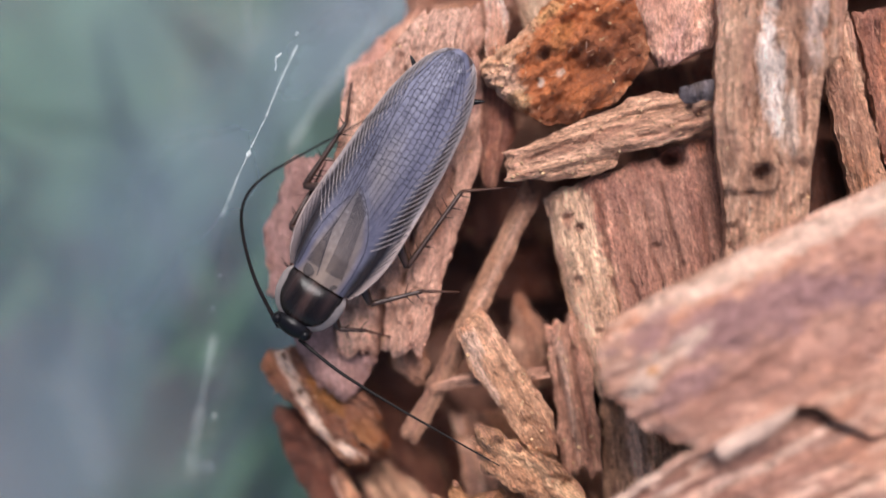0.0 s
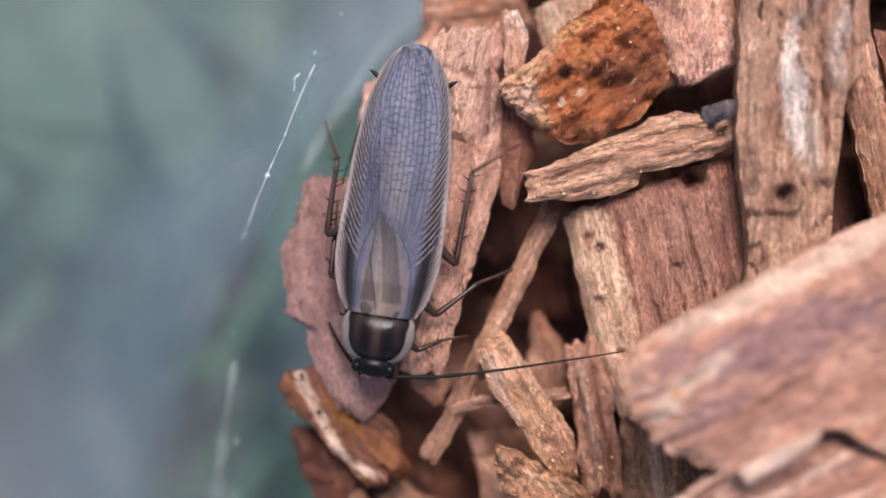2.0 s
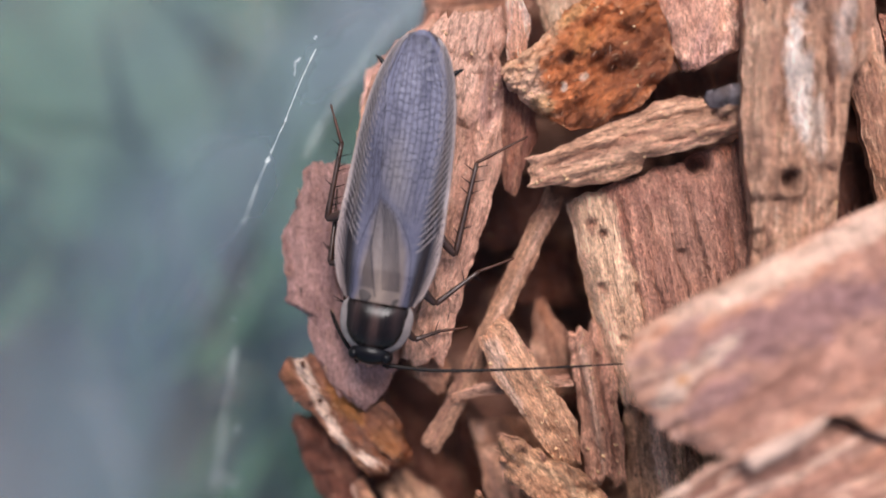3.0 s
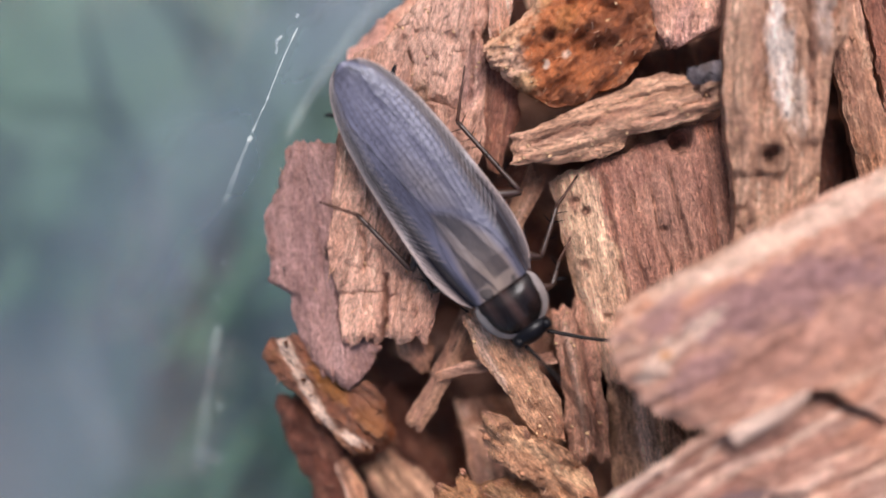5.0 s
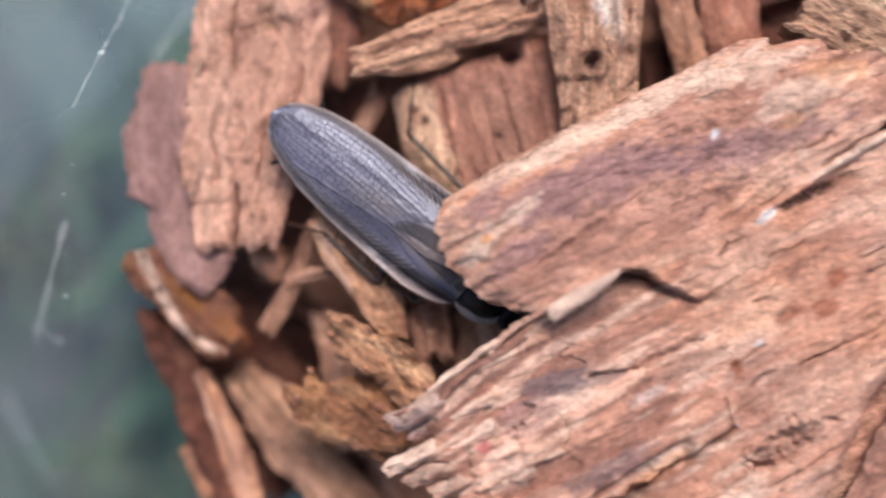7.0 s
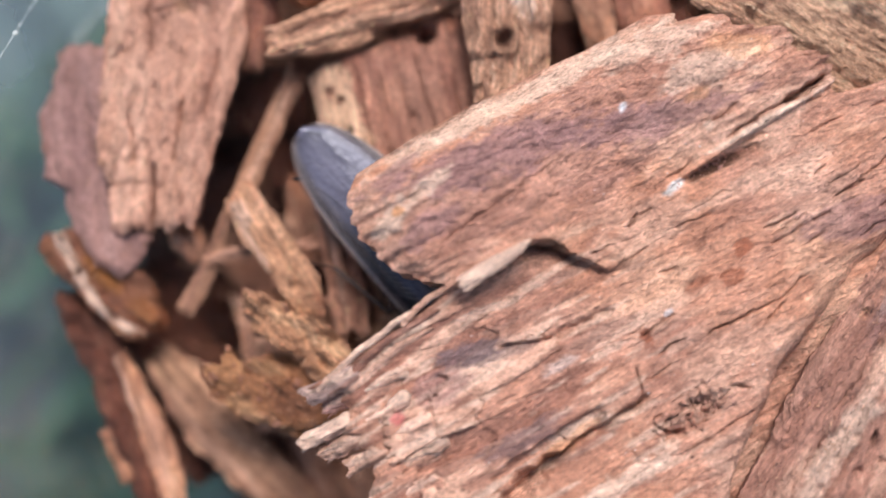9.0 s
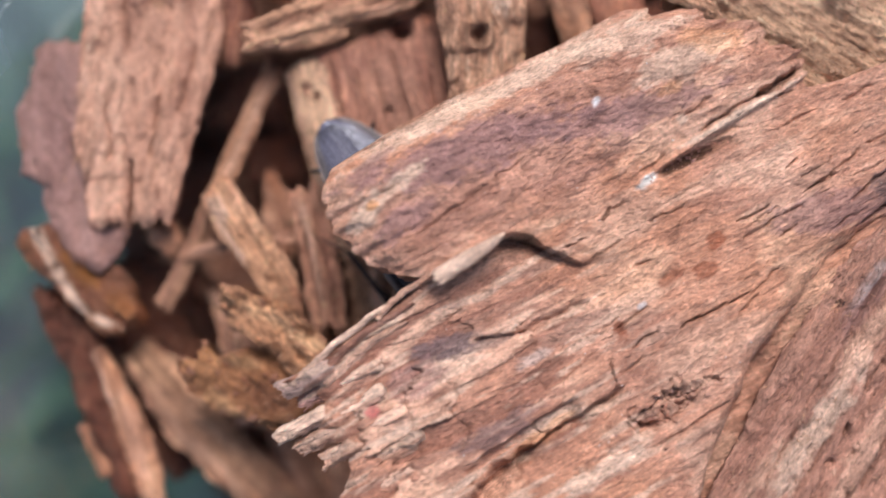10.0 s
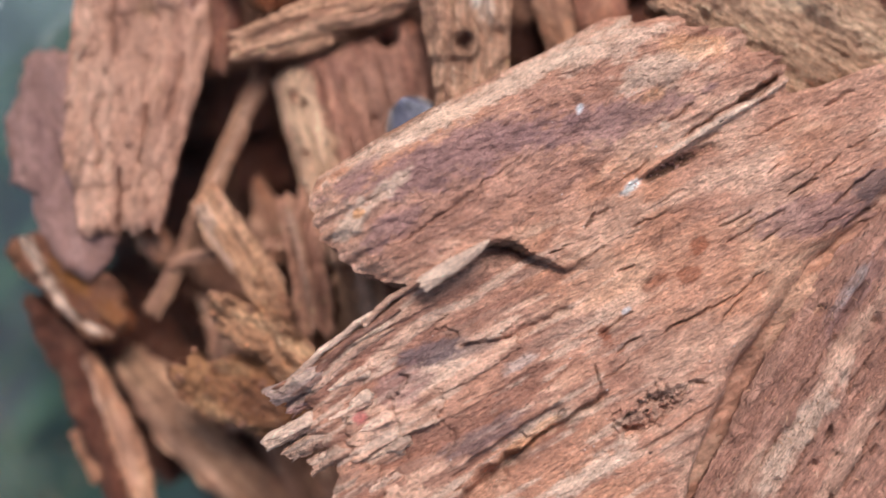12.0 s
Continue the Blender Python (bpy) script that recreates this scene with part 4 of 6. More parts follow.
        dust.append((px[i, j], py[i, j], h[i, j] + 0.01, rng.choice((0.025, 0.03, 0.04, 0.06))))
    part("dust", lumps(dust), dust_mat, ob, "scattered specks of pale dust")["kind"] = "stuff"

    def height(x_, y_):
        i, j = np.unravel_index(np.argmin((px - x_) ** 2 + (py - y_) ** 2), px.shape)
        return float(h[i, j])

    # pale splinter along the broken edge of the upper layer
    u, v = np.linspace(0, 1, 40)[:, None], np.linspace(-0.5, 0.5, 12)[None, :]
    wide = np.interp(u, [0, 0.06, 0.5, 0.85, 1], [0.75, 1.0, 0.9, 0.55, 0.12])
    sx = -11.6 + 5.6 * u + 0.5 * (fbm(v * 4, 0 * v, 610, 3) - 0.5) * (1 - u)
    sy = 3.85 + 0.5 * u + 1.15 * wide * v + 0.15 * (fbm(u * 6, 0 * u, 611, 3) - 0.5)
    sz = height(-8.5, 4.9) + 0.45 + 0.3 * np.sin(u * 2.6) + 0.25 * (fbm(u * 5, v * 5, 612, 4) - 0.5) - 0.25 * (2 * v) ** 2
    sv, sf, _ = closed_sheet(sx, sy, sz, sz - 0.45, rough_side=0.15, seed=613)
    stain(mesh_object("splinter", sv, sf, [bark_side], ob, "pale torn wood splinter"), sv, CREAM, [], 614, 0.9)
    # chunky stubs at the torn end: tip x, y, length, width, height over the plate, tone
    stubs = [(-24.6, 1.9, 4.5, 1.5, 0.3, (0.66, 0.45, 0.39)), (-23.9, 0.6, 3.5, 1.2, -0.3, (0.5, 0.29, 0.26)), (-26.4, -0.8, 4.6, 1.25, 0.0, CREAM), (-25.6, -2.2, 4.2, 1.4, -0.2, PALE), (-24.4, -3.7, 3.6, 1.3, -0.3, PALE),
             (-22.0, -1.2, 4.2, 1.3, 0.5, CREAM), (-20.6, -3.2, 3.4, 1.4, 0.45, PALE), (-22.2, -5.2, 4.8, 1.7, 0.2, PALE), (-21.0, 0.7, 3.8, 1.0, 0.35, CREAM), (-23.2, -7.2, 5.0, 1.8, 0.0, TAN), (-19.4, -5.0, 2.4, 1.2, 0.6, CREAM)]
    for k, (tip, fy, long, wide, up, tone_) in enumerate(stubs):
        u, v = np.linspace(0, 1, 44)[:, None], np.linspace(-0.5, 0.5, 22)[None, :]
        sx = tip + long * u + 1.3 * (fbm(v * 4, 0 * v, 500 + k, 4) - 0.5) * (1 - u)
        sy = fy + wide * v * (0.8 + 0.3 * fbm(u * 3, 0 * u, 520 + k, 3)) + 0.6 * (fbm(u * 2, 0 * u, 530 + k, 3) - 0.5) + 0.2 * (fbm(sx * 2, v * 3, 540 + k, 2) - 0.5)
        ridges = 0.5 * (fbm(sx * 0.5, sy * 3.4, 560 + k, 4) - 0.5) + 0.4 * (fbm(sx * 1.3, sy * 0.8, 570 + k, 3) - 0.5)
        level = np.array([height(max(tip + long * f, -23.0), fy) for f in np.linspace(0, 1, 44)])[:, None]
        level = level[-1:] * np.clip(u * 1.6, 0.3, 1) + (level.min() - 0.2) * (1 - np.clip(u * 1.6, 0.3, 1))
        sz = level + up + ridges - 0.45 * (2 * np.abs(v)) ** 3 - 0.5 * (1 - u) ** 3 - (0.5 + up) * np.clip((u - 0.75) / 0.25, 0, 1) ** 2
        sv, sf, _ = closed_sheet(sx, sy + 0 * sx, sz, np.minimum(sz - 0.9, level - 1.4), rough_side=0.4, seed=580 + k)
        stub = mesh_object("torn_block", sv, sf, [bark_side], ob, "pale torn bark stub")
        stain(stub, sv, tone_, [(tip + long * 0.5, fy + wide * 0.2, long * 0.5, wide * 0.16, 0, CREAM, 0.7), (tip + long * 0.6, fy - wide * 0.25, long * 0.4, wide * 0.13, 4, BROWN, 0.7)], 230 + k, 0.85)
    # curled ribbons along the slanting edge beside it
    for k, (tip, fy, long, wide, tone_) in enumerate([(-23.6, 2.15, 9.6, 0.5, CREAM), (-22.6, 1.55, 9.0, 0.55, BROWN), (-21.6, 0.95, 7.0, 0.55, PALE), (-16.4, 3.25, 5.0, 0.5, PALE)]):
        u, v = np.linspace(0, 1, 70)[:, None], np.linspace(-0.5, 0.5, 10)[None, :]
        sx = tip + long * u + 0.4 * (fbm(v * 4, 0 * v, 800 + k, 3) - 0.5)
        sy = fy + 1.75 * u * long / 9.6 + 0.35 * np.sin(u * 3.1) + wide * v * np.interp(u, [0, 0.2, 0.8, 1], [0.8, 1.0, 0.9, 0.3]) + 0.3 * (fbm(u * 5, 0 * u, 810 + k, 3) - 0.5)
        lift = np.array([height(tip + long * f, fy - 0.5 + 1.75 * f * long / 9.6) for f in np.linspace(0, 1, 70)])[:, None]
        lift = np.convolve(np.pad(lift[:, 0], 12, "edge"), np.ones(25) / 25, "valid")[:, None]
        sz = lift + 0.35 + 0.25 * (fbm(sx * 0.7, sy * 3, 820 + k, 3) - 0.5) - 0.25 * (2 * v) ** 2
        sv, sf, _ = closed_sheet(sx, sy + 0 * sx, sz, sz - 1.1, rough_side=0.2, seed=830 + k)
        ribbon = mesh_object("torn_ribbon", sv, sf, [bark_side], ob, "torn ribbon of bark fibre")
        stain(ribbon, sv, tone_, [], 840 + k, 0.8)


def second_bark():
    """A second plate that leans against the first one: grooves along its grain, small worm holes, a glossy scuffed edge."""
    ob = chip("leaning_bark_piece", "pinkish-brown bark plate leaning on the large bark", (46.7, -25.2, 69.3), 52.0,
              [(-24, 8.8), (-12, 9.6), (-7, 10.2), (-3, 11.0), (3, 11.4), (6, 11.5), (10, 11.3), (16, 10.4), (22, 8.5)], [(-24, -9), (-10, -10), (4, -10), (22, -8)], 4.0, bark_side,
              301, rough=0.9, steps=0.4, rag=0.4, jag=0.5, res=0.15, crags=0.2,
              stains=[(0, 2, 30, 14, 0, (0.54, 0.265, 0.19), 1.0), (-4.6, 6.4, 7.0, 1.0, 2, CREAM, 0.75), (3.5, 7.2, 4.5, 0.7, 0, PALE, 0.7), (-9, 3.4, 5.0, 0.6, 4, BROWN, 0.6), (6.5, 8.9, 4.0, 0.8, 0, MAUVE, 0.6), (7.0, 9.4, 2.4, 0.4, 0, (0.55, 0.44, 0.42), 0.7),
                      (0.0, 9.6, 8.0, 0.7, 2, BROWN, 0.6), (2.0, 10.6, 8.0, 0.5, 1, (0.62, 0.33, 0.24), 0.5), (-2, 3.0, 6.0, 0.8, 5, PALE, 0.5), (4.0, 4.5, 5.0, 0.6, 3, BROWN, 0.55), (-9.0, 7.6, 4.0, 0.6, 0, PALE, 0.6)],
              holes=[(2.9, 5.3, 0.3, 0.5), (-7.3, 5.7, 0.3, 0.5), (6.0, 6.6, 0.35, 0.5)],
              cuts=[(4.0, 10.0, 4.9, 10.1, 0.2, 0.8), (-2.7, 4.6, -1.8, 4.8, 0.17, 0.9), (-3.5, 3.3, -3.0, 3.4, 0.16, 0.7), (-5.2, 4.3, -4.4, 4.2, 0.2, 0.6), (-1.9, 1.5, -1.0, 1.7, 0.18, 0.7), (-3.3, 5.6, -2.6, 5.7, 0.2, 0.5), (0.5, 2.5, 1.6, 2.7, 0.15, 0.7), (-6.4, 2.1, -5.7, 2.2, 0.15, 0.7),
                    (0.5, 5.2, 4.0, 5.6, 0.14, 0.7), (-9, 7.0, -4, 7.4, 0.12, 0.6), (-8, 5.0, -3.5, 5.2, 0.1, 0.5), (2, 8.2, 8, 8.6, 0.14, 0.8), (-3, 7.9, 2.0, 8.2, 0.12, 0.6), (5, 3.8, 9, 4.2, 0.1, 0.6), (-5, 1.6, 0, 2.2, 0.12, 0.6)])
    ob.matrix_basis = mpose(46.6, -25.1, 69.6, -5, 0, 52)
    ob["category"] = "bark"
    ob["group"] = ""


# ---- the wood cockroach (local x ahead, z up, origin on the ground under its middle) ----
def wing_half_width(s):
    """Half the width of the folded wings, s from the shoulder (0) to the tip (1)."""
    return float(np.interp(s, [0, 0.05, 0.12, 0.2, 0.3, 0.45, 0.6, 0.74, 0.84, 0.91, 0.955, 0.985, 1.0], [2.45, 3.0, 3.4, 3.62, 3.62, 3.52, 3.36, 3.06, 2.64, 2.14, 1.65, 1.1, 0.45]))


def wing_ridge(s):
    """How far from the middle line the flat field of the wing ends in a ridge."""
    return min(float(np.interp(s, [0, 0.19, 0.37, 0.6, 0.8, 0.93, 1], [2.05, 2.3, 2.45, 2.55, 2.2, 1.5, 0.35])), 0.9 * wing_half_width(s))


def wing_point(s, y, lift=0.0):
    x, w, a, ridge = 7.4 - 18.9 * s, wing_half_width(s), abs(y), wing_ridge(s)
    z = 4.3 - 1.35 * s - 0.5 * max(0, 0.12 - s) * 8
    if a <= ridge:
        z -= 0.3 * (a / ridge) ** 2.2
    else:
        t = min(1.0, (a - ridge) / max(w - ridge, 0.05))
        down = min(t / 0.5, 1.0)
        flare = float(np.interp(s, [0, 0.1, 0.28, 0.5, 1], [0.45, 0.5, 0.35, -0.25, -0.25]))
        z -= 0.3 + float(np.interp(s, [0, 0.4, 0.7, 1], [1.0, 0.65, 0.38, 0.28])) * down * down * (3 - 2 * down) - flare * max(0.0, (t - 0.5) / 0.5)
    z += 0.05 * noise.noise(Vector((s * 5, y * 0.8, 3))) + 0.03 * noise.noise(Vector((s * 3, y * 3.5, 9)))
    return Vector((x, y, z + lift))


def set_tone(ob, colours):
    """Gives a thing its tone layer, one colour for each vertex."""
    layer = ob.data.attributes.new("tone", "FLOAT_COLOR", "POINT")
    layer.data.foreach_set("color", np.c_[np.array(colours), np.ones(len(colours))].astype(np.float32).ravel())


CLAVUS = [(0.0, 1.75), (0.1, 1.85), (0.2, 1.65), (0.27, 1.05), (0.33, 0.2), (0.38, -0.9), (0.42, -2.5)]


def wing_tone(s, y, upper):
    """Colour of the forewing: slate field, brown translucent base, nearly black groove, brown side, pale margin."""
    w, ridge = wing_half_width(s), wing_ridge(s)
    wobble = 0.5 * noise.noise(Vector((s * 9, y * 1.2, 5 if upper else 8)))
    slate = Vector((0.12, 0.115, 0.158)).lerp(Vector((0.08, 0.076, 0.108)), min(1.0, max(0.0, (0.68 - s + 0.2 * wobble) / 0.3)))
    base = Vector((0.18, 0.132, 0.103)).lerp(Vector((0.09, 0.077, 0.08)), min(1.0, s / 0.4))
    if upper:
        edge, soft, end = float(np.interp(s, [p[0] for p in CLAVUS], [p[1] for p in CLAVUS])), 0.5, 0.42
    else:
        edge, soft, end = float(np.interp(s, [0, 0.2, 0.3, 0.5], [2.0, 1.75, 1.3, 0.6])) + wobble, 0.7, 0.5
    colour = slate.lerp(base, min(1.0, max(0.0, (edge - y) / soft)) if s < end else 0.0)
    if upper:
        # a bluish fold beside the suture, a brownish cast behind it
        colour = colour.lerp(Vector((0.16, 0.135, 0.125)), 0.65 * math.exp(-(((s - 0.45 + 0.06 * y + 0.1 * wobble) / 0.13) ** 2)) * math.exp(-(((y + 0.2) / 1.1) ** 2)))
        colour = colour.lerp(Vector((0.06, 0.06, 0.09)), 0.5 * math.exp(-(((y - edge - 0.35) / 0.3) ** 2)) * (1.0 if s < 0.36 else max(0.0, 1 - (s - 0.36) / 0.1)))
    # darkening towards the ridge, put into the tone to deepen the sides
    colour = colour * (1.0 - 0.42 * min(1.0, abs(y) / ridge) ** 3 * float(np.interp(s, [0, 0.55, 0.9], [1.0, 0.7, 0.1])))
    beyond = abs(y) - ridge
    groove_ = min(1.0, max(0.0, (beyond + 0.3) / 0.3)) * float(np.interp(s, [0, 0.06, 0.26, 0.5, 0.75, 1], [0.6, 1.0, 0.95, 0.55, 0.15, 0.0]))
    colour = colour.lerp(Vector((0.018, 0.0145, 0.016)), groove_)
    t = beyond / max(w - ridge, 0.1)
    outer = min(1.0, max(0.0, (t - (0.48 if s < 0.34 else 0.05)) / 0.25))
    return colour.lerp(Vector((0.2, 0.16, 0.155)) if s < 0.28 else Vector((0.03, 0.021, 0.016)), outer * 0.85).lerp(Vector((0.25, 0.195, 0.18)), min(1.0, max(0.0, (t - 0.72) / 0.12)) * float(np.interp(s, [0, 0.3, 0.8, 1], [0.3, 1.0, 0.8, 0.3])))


def forewing(parent, sign, lift):
    """One leathery forewing with its own veins and pale outer margin; the one with the lift lies on top."""
    upper = lift > 0.05
    rows, cols = 120, 46
    verts, faces, tones = [], [], []

    def inner(s):
        if upper:
            start = float(np.interp(s, [0, 0.02, 0.2, 0.4, 0.6, 0.8, 0.95, 1], [-0.1, -0.3, -1.1, -1.05, -1.55, -2.0, -1.3, -0.4]))
        else:
            start = float(np.interp(s, [0, 0.2, 1], [0.15, 0.2, -0.3]))
        return max(start, -0.93 * wing_half_width(s))

    rng = random.Random(31 if sign > 0 else 32)
    for side in (0.0, -0.05):
        for i in range(rows + 1):
            s = i / rows
            w, start = wing_half_width(s), inner(s)
            for j in range(cols + 1):
                y = start + (w - start) * j / cols
                p = wing_point(s, sign * y, lift + side)
                verts.append(tuple(p))
                tones.append(tuple(wing_tone(s, y, upper)))
    n = (rows + 1) * (cols + 1)
    for base, flip in ((0, sign < 0), (n, sign > 0)):
        for i in range(rows):
            for j in range(cols):
                a = base + i * (cols + 1) + j
                q = (a, a + 1, a + cols + 2, a + cols + 1)
                faces.append(q[::-1] if not flip else q)
    for i in range(rows):
        for j in (0, cols):
            a = i * (cols + 1) + j
            faces.append((a, a + cols + 1, n + a + cols + 1, n + a))
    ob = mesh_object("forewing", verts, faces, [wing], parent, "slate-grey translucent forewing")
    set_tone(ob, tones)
    bm = bmesh.new()

    def strip(points, width, taper=0.0):
        pts = [Vector(p) for p in points]
        rows_ = []
        for k, p in enumerate(pts):
            d = pts[min(k + 1, len(pts) - 1)] - pts[max(k - 1, 0)]
            side_ = Vector((-d.y, d.x, 0)).normalized() * width * min(1.0, 1 - taper + k * 0.12)
            rows_.append((bm.verts.new(p - side_), bm.verts.new(p + Vector((0, 0, width * 0.6))), bm.verts.new(p + side_)))
        for u, v in zip(rows_, rows_[1:]):
            bm.faces.new((u[0], u[1], v[1], v[0]))
            bm.faces.new((u[1], u[2], v[2], v[1]))

    up = lift + 0.05
    # long veins run back over the field, tied by short cross veins into a net of cells
    tracks, steps = [], 60
    for k in range(13):
        f = k / 12
        pts = []
        for i in range(steps):
            s = 0.3 + 0.68 * i / (steps - 1)
            low, high = -2.0 if upper else -0.2, wing_ridge(s) + 0.1
            y = (low + (high - low) * f) * float(np.interp(s, [0.3, 0.6, 1], [0.85, 1.0, 1.0])) + 0.035 * math.sin(s * 40 + k * 2.1)
            y *= min(1.0, wing_half_width(s) / 2.9)
            if y < inner(s) + 0.06 or (s < 0.4 and y < float(np.interp(s, [p[0] for p in CLAVUS], [p[1] for p in CLAVUS]))):
                pts = pts if len(pts) > 3 and y > -9 else []
                if pts:
                    break
                continue
            pts.append((i, s, y))
        if len(pts) > 4:
            strip([wing_point(s, sign * y, up) for _, s, y in pts], 0.02, 0.7)
            tracks.append(dict((i, (s, y)) for i, s, y in pts))
    for k, (u, v) in enumerate(zip(tracks, tracks[1:])):
        i = rng.randrange(3)
        while i < steps:
            if i in u and i in v and u[i][0] > 0.44:
                s = u[i][0] + rng.uniform(-0.004, 0.004)
                a, b = u[i][1], v[i][1]
                strip([wing_point(s, sign * a, up - 0.012), wing_point(s + 0.002, sign * (a + b) / 2, up - 0.012), wing_point(s, sign * b, up - 0.012)], 0.017)
            i += rng.choice((2, 3, 3))
    # veins of the brown base, fanning out from the shoulder
    for k in range(16):
        f = k / 15
        pts = []
        for i in range(22):
            s = 0.05 + 0.31 * i / 21
            y = (0.15 + 1.35 * f) * (1 - 0.35 * s / 0.36) - (0.9 if upper else 0.0) * (s / 0.36) ** 1.5
            if inner(s) + 0.05 < y < float(np.interp(s, [p[0] for p in CLAVUS], [p[1] for p in CLAVUS])) - 0.05:
                pts.append(wing_point(s, sign * y, up - 0.015))
        if len(pts) > 4:
            strip(pts, 0.015)
    furrows = [CLAVUS[:-1]] if upper else [[(0.02, 1.9), (0.2, 1.9), (0.34, 1.2)]]
    for line in furrows:
        strip([wing_point(p.x, sign * p.y, up) for p in curve_points([(a_, b_, 0) for a_, b_ in line], 30)], 0.022)
    # the free inner edge of the upper wing
    if upper:
        strip([wing_point(s, sign * (inner(s) + 0.03), up - 0.02) for s in np.linspace(0.02, 0.97, 60)], 0.03)
    # a few dark rays on the pale shoulder flap
    for k in range(6):
        s = 0.08 + 0.035 * k
        strip([wing_point(s + 0.1 * f, sign * (wing_half_width(s + 0.1 * f) * (0.8 + 0.16 * f)), up - 0.02) for f in np.linspace(0, 1, 8)], 0.02)
    part("venation", bm, vein_mat, ob, "dark net of wing veins")["kind"] = "stuff"
    # slanting pale rays from the ridge back to the outer margin
    bm = bmesh.new()
    for k in range(27):
        s = 0.2 + 0.0285 * k
        reach_ = min(0.12, 0.985 - s)
        pts = []
        for q in range(18):
            f = q / 17
            s1 = s + reach_ * f
            ridge, w = wing_ridge(s1), wing_half_width(s1)
            pts.append(wing_point(s1, sign * (ridge - 0.3 + (w - 0.06 - ridge + 0.3) * f**0.85), up - 0.005))
        strip(pts, 0.03)
    part("side_venation", bm, ray_mat, ob, "pale slanting veins along the wing side")["kind"] = "stuff"
    bm = bmesh.new()
    pts, radii = [], []
    for i in range(60):
        s = 0.02 + 0.975 * i / 59
        pts.append(wing_point(s, sign * (wing_half_width(s) - 0.03), lift * 0.5 - 0.02))
        radii.append(0.055 + 0.035 * math.exp(-(((s - 0.2) / 0.2) ** 2)))
    tube(bm, pts, radii, 6)
    part("wing_margin", bm, margin_mat, ob, "pale pinkish wing margin")
    return ob


def dome(cx, cy, cz, rx, ry, rz, flat=0.0, segments=28, rings=14):
    bm = bmesh.new()
    bmesh.ops.create_uvsphere(bm, u_segments=segments, v_segments=rings, radius=1)
    for v in bm.verts:
        z = v.co.z * (rz if v.co.z > 0 else rz * (1 - flat))
        v.co = Vector((cx + v.co.x * rx, cy + v.co.y * ry, cz + z))
    return bm


def leg(parent, hip, knee, ankle, toe, thick, spines, seed):
    """thing > leg (thigh) > shin, foot, spines."""
    rng = random.Random(seed)
    hip, knee, ankle, toe = Vector(hip), Vector(knee), Vector(ankle), Vector(toe)
    pivot = hip
    bm = tube(bmesh.new(), curve_points([hip - pivot, (hip + knee) / 2 + Vector((0, 0, 0.15)) - pivot, knee - pivot], 9), [thick * v for v in (0.8, 1.2, 1.5, 1.6, 1.55, 1.4, 1.2, 1.0, 0.85)])
    ob = part("leg", bm, leg_mat, parent)
    ob.location = pivot * MM
    bm = tube(bmesh.new(), curve_points([knee - pivot, (knee + ankle) / 2 + Vector((0, 0, 0.1)) - pivot, ankle - pivot], 9), [thick * v for v in (0.75, 0.9, 0.8, 0.72, 0.68, 0.66, 0.64, 0.62, 0.6)])
    part("shin", bm, leg_mat, ob)
    path = curve_points([ankle - pivot, (ankle * 0.55 + toe * 0.45) + Vector((0, 0, 0.12)) - pivot, toe - pivot], 11)
    bm = tube(bmesh.new(), path, [thick * (0.5 - 0.03 * k + (0.1 if k % 3 == 0 else 0)) for k in range(11)], 6)
    part("foot", bm, tarsus_mat, ob, "slender reddish foot")
    for _ in range(spines):
        f = rng.uniform(0.08, 1.0)
        root = knee.lerp(ankle, f) - pivot
        along = (ankle - knee).normalized()
        out = Vector((rng.uniform(-1, 1), rng.uniform(-1, 1), rng.uniform(-0.1, 0.7)))
        out = (out - out.dot(along) * along).normalized()
        bm = tube(bmesh.new(), [root, root + out * 0.9 + along * 0.4], [0.06, 0.012], 5)
        part("spine", bm, black_mat, ob)
    return ob


def antenna(parent, base, points, label):
    """A whip of many short rings, thinning to its tip; origin at its root."""
    base = Vector(base)
    path = curve_points([Vector(p) - base for p in points], 90)
    radii = [(0.14 - 0.095 * k / 89) * (1.0 + 0.12 * (k % 2)) for k in range(90)]
    ob = part("antenna", tube(bmesh.new(), path, radii, 6), whip_mat, parent, label)
    ob.location = base * MM
    return ob


